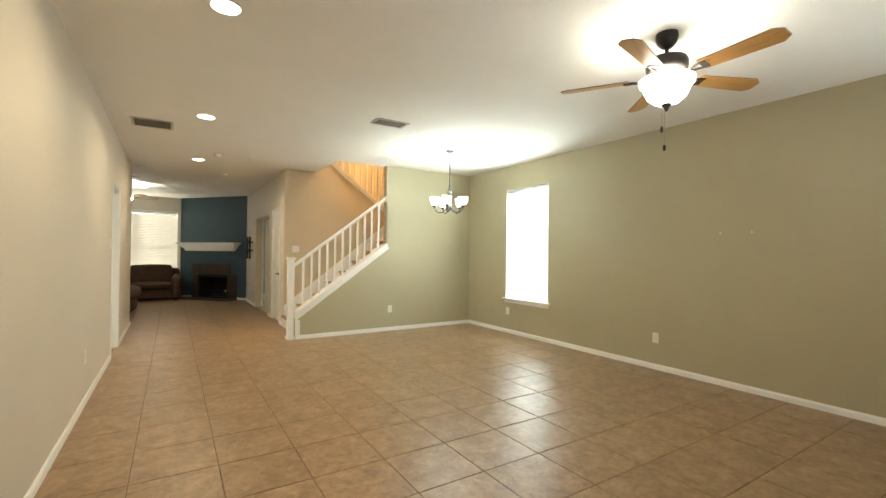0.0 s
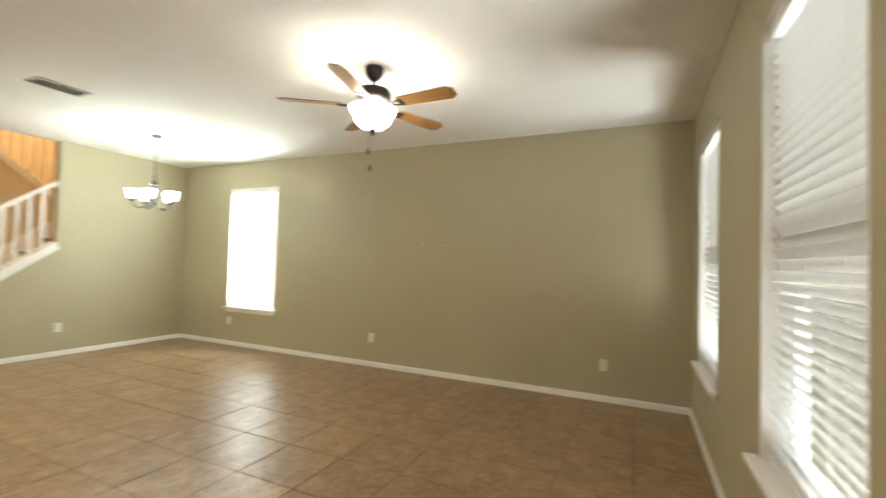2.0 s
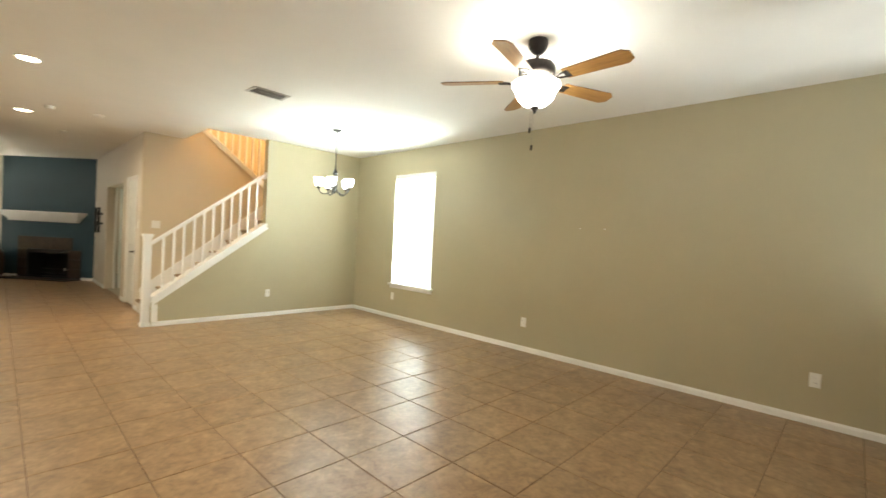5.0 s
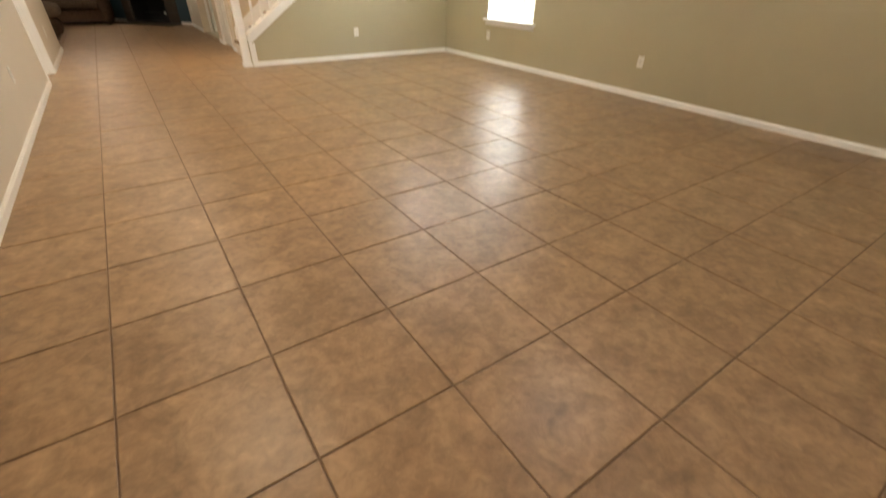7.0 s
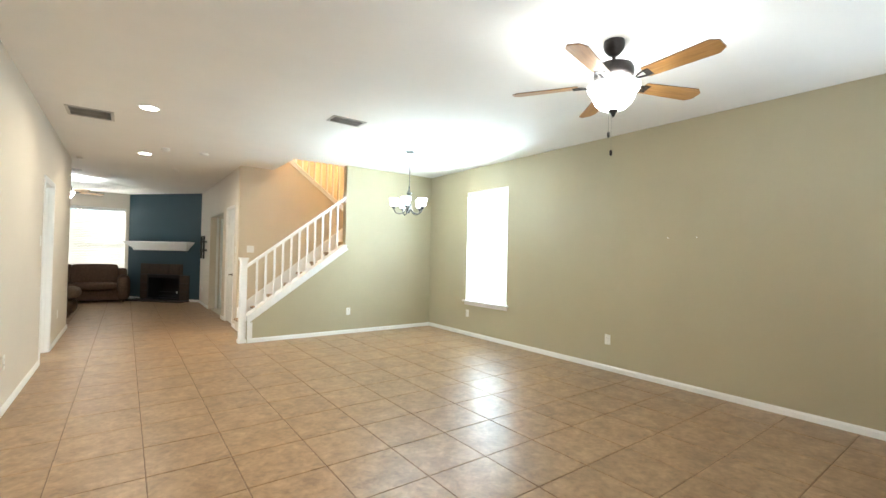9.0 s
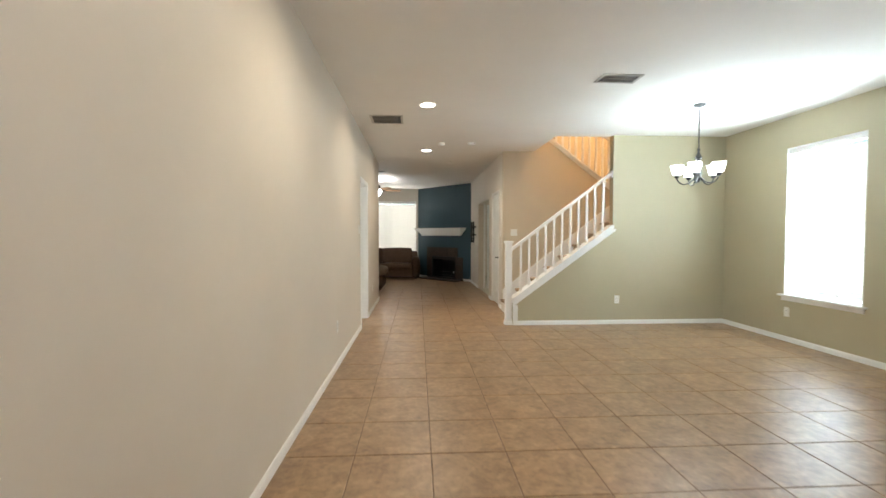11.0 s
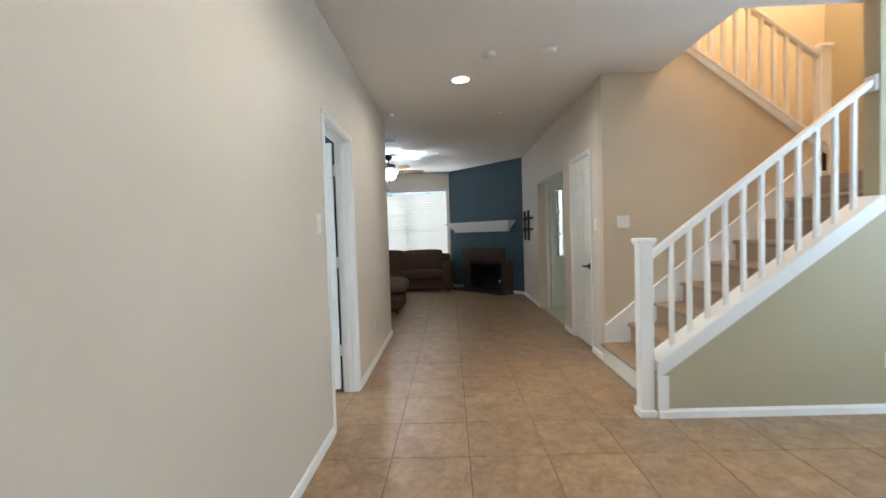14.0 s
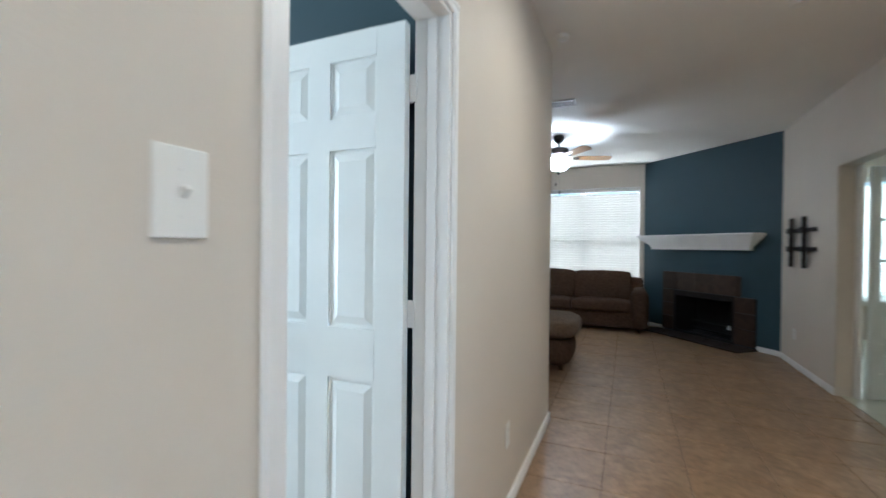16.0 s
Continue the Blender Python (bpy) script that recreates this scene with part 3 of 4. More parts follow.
def blind(m, w, z0, z1, tilt, slots, label, slot=0.0):
    """Two-inch slat blind hung inside the opening."""
    bl = thing("window_blind", m, label, "window blind", "window blinds")
    part("headrail", B(0.016, w - 0.016, 0.022, 0.075, z1 - 0.058, z1 - 0.014, bevel=0.004, seg=1), M_SLAT, bl)
    part("valance", B(0.013, w - 0.013, 0.012, 0.020, z1 - 0.075, z1 - 0.014, bevel=0.003, seg=1), M_SLAT, bl)
    pitch, half, yc = 0.043, 0.0255, 0.050
    zb = z0 + 0.035
    n = int((z1 - 0.085 - zb) / pitch)
    bm = bmesh.new()
    cuts = [0.018] + [c for s in (slots if slot else ()) for c in (s - slot / 2, s + slot / 2)] + [w - 0.018]
    c, s = math.cos(radians(tilt)), math.sin(radians(tilt))
    for a, b in zip(cuts[::2], cuts[1::2]):
        rows = []
        for k in range(5):
            u = -half + 2 * half * k / 4
            crown = 0.0045 * (1 - (u / half) ** 2)
            rows.append([(x, yc + u * c - crown * s, u * s + crown * c) for x in (a, b)])
        lo = [[bm.verts.new(p) for p in r] for r in rows]
        hi = [[bm.verts.new((p[0], p[1] - 0.0026 * s, p[2] + 0.0026 * c)) for p in r] for r in rows]
        for k in range(4):
            bm.faces.new((lo[k][0], lo[k][1], lo[k + 1][1], lo[k + 1][0]))
            bm.faces.new((hi[k][0], hi[k + 1][0], hi[k + 1][1], hi[k][1]))
        bm.faces.new((lo[0][0], hi[0][0], hi[0][1], lo[0][1]))
        bm.faces.new((lo[4][0], lo[4][1], hi[4][1], hi[4][0]))
        for e in (0, 1):
            bm.faces.new([r[e] for r in lo] + [r[e] for r in reversed(hi)])
    bmesh.ops.recalc_face_normals(bm, faces=bm.faces)
    me = mesh_of("slat", bm, M_SLAT, True)
    for k in range(n):
        sl = new("slat", me)
        sl.parent = bl
        sl.matrix_basis = pose(0, 0, zb + 0.03 + pitch * k, random.uniform(-1.0, 1.0), random.uniform(-0.08, 0.08), 0)
    part("bottom_rail", B(0.018, w - 0.018, 0.026, 0.074, zb - 0.018, zb, bevel=0.004, seg=1), M_SLAT, bl)
    for x in slots:
        bm = bmesh.new()
        for y in (yc - 0.028, yc + 0.028):
            tube(bm, [(x, y, zb - 0.01), (x, y, z1 - 0.05)], 0.0012, 5)
        part("ladder_cord", bm, M_PLASTIC, bl)
    part("tilt_wand", tube(bmesh.new(), [(0.09, 0.006, z1 - 0.08), (0.088, 0.008, z1 - 0.75)], 0.004, 8), M_PLASTIC, bl)
    return bl


R_RIGHT = pose(XR, 5.85, 0, 0, 0, -90)
window("window_right", R_RIGHT, 0.945, WZ0, WZ1, "white single-hung window in the khaki wall")
blind(R_RIGHT, 0.945, WZ0, WZ1, -62, (0.05, 0.36, 0.68), "white slat blind, nearly closed and glowing with daylight", 0.05)
for _k, _x in enumerate((4.85, 2.88)):
    _m = pose(_x, YF, 0, 0, 0, 180)
    window("window_front_" + str(_k + 1), _m, 0.92, WZ0, WZ1, "white single-hung window in the front wall")
    blind(_m, 0.92, WZ0, WZ1, -50, (0.17, 0.46, 0.75), "white slat blind with half-tilted slats in the front window")
_m = pose(-1.17, YB, 0)
window("window_living", _m, 1.90, WZ0, WZ1, "wide white double window behind the sofa", True)
blind(_m, 1.90, WZ0, WZ1, -70, (0.2, 0.7, 1.2, 1.7), "wide white slat blind, nearly closed, behind the sofa")
_m = pose(3.40, YB, 0)
window("window_kitchen", _m, 1.60, WZ0, WZ1, "wide white double window in the next room", True)
blind(_m, 1.60, WZ0, WZ1, -50, (0.2, 0.6, 1.0, 1.4), "white slat blind, half open, in the next room")
_m = pose(-3.60, 5.6, 0, 0, 0, 90)
window("window_bedroom", _m, 1.60, 0.70, 2.30, "white double window in the bedroom", True)

# ---------------------------------------------------------------- staircase
RISE, RUN, X0 = 0.19, 0.25, 2.25
stairs = thing("staircase", Matrix(), "tan carpeted staircase with a white railing, turning at a landing", "staircase")


def step_mesh(w0, w1, mat):
    """One carpeted step: riser and tread with a rounded nose; local x 0 is the riser, z 0 the tread's foot."""
    pts = [(0.0, 0.0), (0.0, RISE - 0.045)]
    for k in range(7):
        pts.append((-0.012 - 0.02 * math.sin(math.pi * k / 6), RISE - 0.02 - 0.02 * math.cos(math.pi * k / 6)))
    pts += [(RUN + 0.02, RISE), (RUN + 0.02, 0.0)]
    return mesh_of("step", prism(bmesh.new(), pts, "y", w0, w1), mat, True)


_me = step_mesh(YS + 0.122, 8.168, M_CARPET)
for _i in range(8):
    _o = new("step", _me)
    _o.parent = stairs
    _o.location = (X0 + RUN * _i, 0, RISE * _i)
# pale board: cream in place of trim white puts its shade into the colour
part("bottom_riser", B(X0 - 0.012, X0 - 0.001, YS + 0.122, 8.168, 0, RISE - 0.05), M_CREAM, stairs, "pale bottom riser, its shade put into the cream colour")
part("landing", B(X0 + RUN * 8, XR - 0.002, YS + 0.122, 9.298, RISE * 9 - 0.16, RISE * 9, bevel=0.012), M_CARPET, stairs, "tan carpeted landing")
part("landing_riser", B(X0 + RUN * 8, X0 + RUN * 8 + 0.1, YS + 0.122, 8.168, RISE * 8 - 0.1, RISE * 9 - 0.16), M_CARPET, stairs)
_me2 = step_mesh(8.272, 9.298, M_CARPET)
for _i in range(7):
    _o = new("step", _me2)
    _o.parent = stairs
    _o.matrix_basis = pose(4.42 - RUN * _i, 17.57, RISE * (9 + _i), 0, 0, 180)


def slope_board(x0, zt0, zb0, x1, zt1, zb1, y0, y1):
    return prism(bmesh.new(), [(x0, zb0), (x1, zb1), (x1, zt1), (x0, zt0)], "y", y0, y1)


SL = 0.729
zt = lambda x: 0.372 + SL * (x - 2.16)
part("near_skirt", slope_board(2.155, zt(2.155), zt(2.155) - 0.077, 3.635, zt(3.635), zt(3.635) - 0.077, YS - 0.018, YS + 0.138), M_TRIM, stairs, "white sloping stringer board")
_bm = slope_board(2.155, zt(2.155) + 0.022, zt(2.155), 3.61, zt(3.61) + 0.022, zt(3.61), YS - 0.030, YS + 0.15)
part("shoe_cap", _bm, M_TRIM, stairs, "white cap under the balusters")
part("skirt_trim", slope_board(2.155, zt(2.155) - 0.074, zt(2.155) - 0.102, 3.66, zt(3.66) - 0.074, zt(3.66) - 0.102, YS - 0.012, YS - 0.001), M_TRIM, stairs)
part("skirt_post", B(2.158, 2.228, YS - 0.013, YS - 0.001, 0.063, zt(2.17) - 0.092), M_TRIM, stairs)
zf = lambda x: 0.345 + 0.78 * (x - 2.262)
part("far_skirt", prism(bmesh.new(), [(2.262, 0.0), (2.262, zf(2.262)), (4.30, zf(4.30)), (4.30, zf(4.30) - 0.3), (2.55, 0.0)], "y", 8.152, 8.169), M_TRIM, stairs, "white skirting board along the flight")
part("far_skirt_bead", slope_board(2.262, zf(2.262) + 0.015, zf(2.262) - 0.005, 4.30, zf(4.30) + 0.015, zf(4.30) - 0.005, 8.146, 8.169), M_TRIM, stairs)



def newel(x, y, z0, z1, parent, w=0.09):
    bm = B(x - w / 2, x + w / 2, y - w / 2, y + w / 2, z0, z1 - 0.03, bevel=0.006)
    n = part("newel_post", bm, M_TRIM, parent, "square white newel post")
    part("newel_cap", box(B(x - w / 2 - 0.016, x + w / 2 + 0.016, y - w / 2 - 0.016, y + w / 2 + 0.016, z1 - 0.03, z1, bevel=0.007), x - w / 2 - 0.007, x + w / 2 + 0.007, y - w / 2 - 0.007, y + w / 2 + 0.007, z1 - 0.045, z1 - 0.03), M_TRIM, n)
    part("newel_base", B(x - w / 2 - 0.012, x + w / 2 + 0.012, y - w / 2 - 0.012, y + w / 2 + 0.012, z0, z0 + 0.05, bevel=0.006), M_TRIM, n)
    return n


newel(2.102, 6.965, 0.0, 1.215, stairs)
YR = YS + 0.055
zr = lambda x: 1.085 + 0.755 * (x - 2.17)


def handrail(x0, za, x1, zb, y):
    bm = bmesh.new()
    for hw, t0, t1 in ((0.030, 0.018, 0.050), (0.022, 0.0, 0.018)):
        prism(bm, [(x0, za + t0), (x1, zb + t0), (x1, zb + t1), (x0, za + t1)], "y", y - hw, y + hw)
    return bm


part("handrail", handrail(2.156, zr(2.156), 3.60, zr(3.60), YR), M_TRIM, stairs, "white handrail")
part("rail_rosette", B(3.600, 3.619, YR - 0.045, YR + 0.045, zr(3.6) - 0.03, zr(3.6) + 0.075, bevel=0.005), M_TRIM, stairs)
for _k in range(11):
    _x = 2.285 + 0.1212 * _k
    _bm = bmesh.new()
    _w = 0.0135
    prism(_bm, [(_x - _w, zt(_x - _w) + 0.022), (_x + _w, zt(_x + _w) + 0.022), (_x + _w, zr(_x + _w)), (_x - _w, zr(_x - _w))], "y", YR - _w, YR + _w)
    part("baluster", _bm, M_TRIM, stairs)
# second flight: sloping cap on the dividing wall, railing and newel
zu = lambda x: 2.99 - 0.762 * (x - 3.09)
part("upper_cap", slope_board(2.55, zu(2.55), zu(2.55) - 0.03, 4.365, zu(4.365), zu(4.365) - 0.03, 8.145, 8.295), M_TRIM, stairs, "white sloping cap on the dividing wall")
part("upper_skirt", slope_board(2.55, zu(2.55) - 0.03, zu(2.55) - 0.10, 4.362, zu(4.365) - 0.03, zu(4.365) - 0.10, 8.156, 8.1695), M_TRIM, stairs)
newel(4.36, 8.22, 1.71, 2.95, stairs, 0.10)
part("upper_handrail", handrail(2.55, zu(2.55) + 0.76, 4.31, zu(4.31) + 0.76, 8.22), M_TRIM, stairs, "white handrail of the upper flight")
for _k in range(13):
    _x = 2.72 + 0.119 * _k
    _w = 0.0165
    part("baluster", prism(bmesh.new(), [(_x - _w, zu(_x - _w)), (_x + _w, zu(_x + _w)), (_x + _w, zu(_x + _w) + 0.76), (_x - _w, zu(_x - _w) + 0.76)], "y", 8.22 - _w, 8.22 + _w), M_TRIM, stairs)

# ---------------------------------------------------------------- ceiling fans


def ceiling_fan(name, at, angle, label, mat_blade, blades=5):
    f = thing(name, pose(at[0], at[1], H), label, "ceiling fan")
    part("canopy", lathe(bmesh.new(), [(0.066, 0.0), (0.068, -0.03), (0.058, -0.062), (0.036, -0.088), (0.016, -0.10)], 28), M_BRONZE, f, "", True)
    part("downrod", lathe(bmesh.new(), [(0.012, -0.09), (0.012, -0.18)], 14), M_BRONZE, f, "", True)
    part("motor_housing", lathe(bmesh.new(), [(0.02, -0.150), (0.085, -0.155), (0.115, -0.168), (0.126, -0.19), (0.126, -0.225), (0.120, -0.240), (0.105, -0.255), (0.08, -0.265)], 36), M_BRONZE, f, "dark bronze motor housing", True)
    part("fitter", lathe(bmesh.new(), [(0.07, -0.255), (0.085, -0.27), (0.055, -0.285), (0.03, -0.29)], 28), M_NICKEL, f, "", True)
    bowl = part("glass_bowl", shell(bmesh.new(), [(0.165, -0.300), (0.161, -0.325), (0.141, -0.35), (0.134, -0.37), (0.116, -0.41), (0.077, -0.445), (0.012, -0.462), (0.012, -0.458), (0.074, -0.44), (0.111, -0.407), (0.130, -0.37), (0.136, -0.348), (0.156, -0.323), (0.161, -0.300)], 36), M_FROST, f, "glowing frosted glass bowl", True)
    part("finial", lathe(bmesh.new(), [(0.03, -0.455), (0.033, -0.462), (0.02, -0.475), (0.014, -0.485), (0.010, -0.498), (0.003, -0.505)], 18), M_BRONZE, f, "", True)
    part("bowl_stem", lathe(bmesh.new(), [(0.006, -0.28), (0.006, -0.46)], 8), M_NICKEL, f)
    for k in range(3):
        a = radians(30 + 120 * k)
        part("bowl_arm", tube(bmesh.new(), [(0.06 * math.cos(a), 0.06 * math.sin(a), -0.272), (0.162 * math.cos(a), 0.162 * math.sin(a), -0.302)], 0.006, 8), M_NICKEL, f)
    out = [(0.225, -0.052), (0.225, 0.052), (0.625, 0.068), (0.668, 0.036), (0.668, -0.036), (0.625, -0.068)]
    lower = prism(bmesh.new(), out, "z", -0.004, 0.0)
    upper = prism(bmesh.new(), out, "z", 0.0003, 0.004)
    me0, me1 = mesh_of("blade", lower, mat_blade), mesh_of("blade_top", upper, M_BLADE_TOP)
    bm = bmesh.new()
    tube(bm, [(0.09, 0.0, -0.015), (0.15, 0.0, -0.018), (0.19, 0.018, -0.008), (0.225, 0.028, -0.0065), (0.258, 0.028, -0.0065)], 0.0065, 8)
    tube(bm, [(0.15, 0.0, -0.018), (0.19, -0.018, -0.008), (0.225, -0.028, -0.0065), (0.258, -0.028, -0.0065)], 0.0065, 8)
    box(bm, 0.222, 0.262, -0.036, 0.036, -0.0080, -0.0042, 0.001, 1)
    me2 = mesh_of("blade_iron", bm, M_BRONZE, True)
    for k in range(blades):
        m = pose(0, 0, -0.283, 0, 0, angle + 360 / blades * k) @ pose(0, 0, 0, -12, 0, 0)
        b = new("blade", me0)
        b.parent, b.matrix_basis = f, m
        tagged(b, "oak-brown blade with clipped corners")
        for nm, me in (("blade_face", me1), ("blade_iron", me2)):
            o = new(nm, me)
            o.parent = b
    for x, y, z in ((-0.035, 0.01, -0.605), (0.012, 0.02, -0.715)):
        c = part("pull_chain", tube(bmesh.new(), [(x * 0.4, y * 0.4, -0.47), (x, y, -0.50), (x, y, z)], 0.0011, 5), M_NICKEL, f)
        part("pull_knob", lathe(bmesh.new(), [(0.003, 0.0), (0.009, -0.008), (0.0085, -0.032), (0.004, -0.040)], 12, (x, y, z)), M_BRONZE, c, "", True)
    return f


ceiling_fan("ceiling_fan", FAN, 50, "five-bladed bronze ceiling fan with oak blades and lit bowl", M_BLADE)
ceiling_fan("ceiling_fan", FAN2, 20, "five-bladed ceiling fan with a lit glass bowl in the living room", M_BLADE)

# ---------------------------------------------------------------- chandelier
ch = thing("chandelier", pose(CHAND[0], CHAND[1], 0), "five-armed dark pewter chandelier with lit white glass shades", "chandelier")
part("canopy", lathe(bmesh.new(), [(0.062, H), (0.062, H - 0.012), (0.045, H - 0.024), (0.010, H - 0.03)], 28), M_PEWTER, ch, "", True)
part("rod", lathe(bmesh.new(), [(0.006, H - 0.025), (0.006, 2.25)], 10), M_PEWTER, ch, "", True)
part("column", lathe(bmesh.new(), [(0.008, 2.265), (0.016, 2.25), (0.010, 2.235), (0.014, 2.21), (0.034, 2.165), (0.040, 2.155), (0.034, 2.148), (0.022, 2.14), (0.022, 2.06), (0.030, 2.03), (0.034, 1.99), (0.026, 1.95), (0.03, 1.93), (0.018, 1.90), (0.006, 1.885)], 24), M_PEWTER, ch, "turned dark pewter column", True)
_arm = bmesh.new()
tube(_arm, [(0.025, 0, 1.945), (0.06, 0, 1.905), (0.10, 0, 1.875), (0.145, 0, 1.868), (0.18, 0, 1.885), (0.202, 0, 1.915), (0.21, 0, 1.945)], 0.0075, 10)
_arm = mesh_of("arm", _arm, M_PEWTER, True)
_cup = mesh_of("candle_cup", lathe(bmesh.new(), [(0.010, 1.935), (0.026, 1.95), (0.030, 1.965), (0.024, 1.978)], 18, (0.21, 0, 0)), M_PEWTER, True)
_shade = mesh_of("shade", shell(bmesh.new(), [(0.022, 1.970), (0.036, 1.973), (0.046, 1.988), (0.055, 2.025), (0.064, 2.068), (0.069, 2.080), (0.065, 2.080), (0.060, 2.067), (0.051, 2.025), (0.043, 1.991), (0.034, 1.977), (0.022, 1.974)], 28, (0.21, 0, 0)), M_FROST2, True)
for _a in CHAND_ANGLES:
    _o = new("arm", _arm)
    _o.parent, _o.rotation_euler = ch, (0, 0, radians(_a))
    for _n, _me, _l in (("candle_cup", _cup, ""), ("shade", _shade, "glowing white glass shade")):
        _p = new(_n, _me)
        _p.parent = _o
        tagged(_p, _l)

# ---------------------------------------------------------------- ceiling fittings
for _x, _y in CANS:
    _d = thing("recessed_downlight", pose(_x, _y, H), "round recessed ceiling downlight, switched on", "downlight", "hall downlights")
    part("trim_ring", shell(bmesh.new(), [(0.098, -0.001), (0.096, -0.006), (0.080, -0.008), (0.078, -0.001)], 32), M_PLASTIC, _d, "", True)
    part("lens", lathe(bmesh.new(), [(0.078, -0.001), (0.077, -0.004), (0.001, -0.005)], 28), M_LENS, _d, "glowing warm lens", True)


def ceiling_vent(at, w, d, label, slats, along_x=True):
    v = thing("ceiling_vent", pose(at[0], at[1], H), label, "ceiling vent")
    bm = bmesh.new()
    for x0, x1, y0, y1 in ((-w / 2, w / 2, -d / 2, -d / 2 + 0.028), (-w / 2, w / 2, d / 2 - 0.028, d / 2), (-w / 2, -w / 2 + 0.028, -d / 2 + 0.028, d / 2 - 0.028), (w / 2 - 0.028, w / 2, -d / 2 + 0.028, d / 2 - 0.028)):
        box(bm, x0, x1, y0, y1, -0.009, -0.001, 0.002, 1)
    part("frame", bm, M_VENT, v)
    # grey sheet on the solid ceiling, in place of the shade behind the slats
    part("backing", B(-w / 2 + 0.02, w / 2 - 0.02, -d / 2 + 0.02, d / 2 - 0.02, -0.0035, -0.001), M_VENT_SHADE, v)
    part("divider", B(-w / 2 + 0.028, w / 2 - 0.028, -0.006, 0.006, -0.008, -0.004), M_VENT, v)
    me = mesh_of("slat", prism(bmesh.new(), [(-0.0075, -0.0095), (-0.0055, -0.0095), (0.006, -0.004), (0.004, -0.004)], "x", -w / 2 + 0.028, w / 2 - 0.028), M_VENT)
    for k in range(slats):
        s = new("slat", me)
        s.parent = v
        s.location = (0, -d / 2 + 0.036 + (d - 0.072) * k / (slats - 1), 0)
    return v


ceiling_vent((0.405, 6.25), 0.40, 0.38, "square white return-air grille in the hall ceiling", 24)
ceiling_vent((2.64, 4.72), 0.38, 0.22, "rectangular white supply grille in the ceiling", 13)
ceiling_vent((-0.10, 10.68), 0.30, 0.20, "small white supply grille in the living room ceiling", 9)
for _x, _y, _r, _h, _l in [(1.16, 7.6, 0.055, 0.045, "white round smoke alarm on the ceiling"), (1.64, 7.58, 0.06, 0.03, "white round carbon monoxide alarm on the ceiling"), (1.43, 9.37, 0.045, 0.025, "small white ceiling sensor"), (0.11, 9.27, 0.045, 0.03, "small white ceiling sensor")]:
    _d = thing("smoke_alarm", pose(_x, _y, H), _l, "smoke alarm")
    part("base", lathe(bmesh.new(), [(_r, -0.001), (_r, -_h * 0.35), (_r * 0.96, -_h * 0.4)], 28), M_PLASTIC, _d, "", True)
    part("cover", lathe(bmesh.new(), [(_r * 0.92, -_h * 0.4), (_r * 0.88, -_h * 0.8), (_r * 0.6, -_h), (0.002, -_h)], 28), M_PLASTIC, _d, "", True)

# ---------------------------------------------------------------- outlets and switches


def plate(name, m, w, h, kind, label, category):
    """Local: x across, y out of the wall towards the room is negative, z up."""
    p = thing(name, m, label, category)
    part("cover_plate", B(-w / 2, w / 2, -0.006, -0.0005, -h / 2, h / 2, bevel=0.0025), M_PLASTIC, p)
    if kind == "outlet":
        for z in (-0.020, 0.020):
            r = part("socket", B(-0.017, 0.017, -0.008, -0.006, z - 0.014, z + 0.014, bevel=0.002, seg=1), M_PLASTIC, p)
            for x in (-0.007, 0.007):
                # no hole is cut: a thin dark strip stands for the shade inside
                part("slot", B(x - 0.001, x + 0.001, -0.0085, -0.008, z - 0.003, z + 0.007), M_SLOT_SHADE, r)
    elif kind == "blank":
        part("screw", lathe(bmesh.new(), [(0.003, -0.0003), (0.003, 0.0003)], 8, (0, -0.0065, 0)), M_PLASTIC, p)
    else:
        n = kind
        for k in range(n):
            x = (k - (n - 1) / 2) * 0.046
            s = part("toggle_seat", B(x - 0.006, x + 0.006, -0.0068, -0.006, -0.013, 0.013), M_PLASTIC, p)
            part("toggle", prism(bmesh.new(), [(-0.006, -0.008), (-0.018, 0.004), (-0.016, 0.009), (-0.006, 0.006)], "x", x - 0.004, x + 0.004), M_PLASTIC, s)
            for z in (-0.03, 0.03):
                part("screw", tube(bmesh.new(), [(x, -0.006, z), (x, -0.007, z)], 0.003, 8), M_PLASTIC, s)
    return p


for _y in (5.80, 3.235, 0.48):
    plate("wall_outlet", pose(XR, _y, 0.36, 0, 0, -90), 0.072, 0.116, "outlet", "white duplex outlet low on the khaki wall", "outlet")
plate("wall_outlet", pose(3.695, YS, 0.36, 0, 0, 0), 0.072, 0.116, "outlet", "white duplex outlet low on the staircase wall", "outlet")
plate("wall_outlet", pose(2.60, YF, 0.37, 0, 0, 180), 0.072, 0.116, "outlet", "white duplex outlet under the front window", "outlet")
plate("wall_outlet", pose(0, 5.05, 0.40, 0, 0, 90), 0.072, 0.116, "outlet", "white duplex outlet low on the hallway wall", "outlet")
plate("wall_outlet", pose(0, 8.32, 0.38, 0, 0, 90), 0.072, 0.116, "outlet", "white duplex outlet low on the hallway wall", "outlet")
plate("wall_outlet", pose(2.26, 12.2, 0.36, 0, 0, -90), 0.072, 0.116, "outlet", "white duplex outlet near the fireplace", "outlet")
plate("light_switch", pose(1.5415, YF, 1.361, 0, 0, 180), 0.188, 0.104, 4, "white four-gang toggle switch beside the front door", "light switch")
plate("light_switch", pose(0, 6.635, 1.37, 0, 0, 90), 0.075, 0.118, 1, "white single toggle switch beside the bedroom door", "light switch")
plate("light_switch", pose(2.45, 8.17, 1.345, 0, 0, 0), 0.116, 0.116, 2, "white double toggle switch beside the stairs", "light switch")
plate("light_switch", pose(2.26, 8.38, 1.33, 0, 0, -90), 0.07, 0.116, 1, "white toggle switch beside the closet door", "light switch")
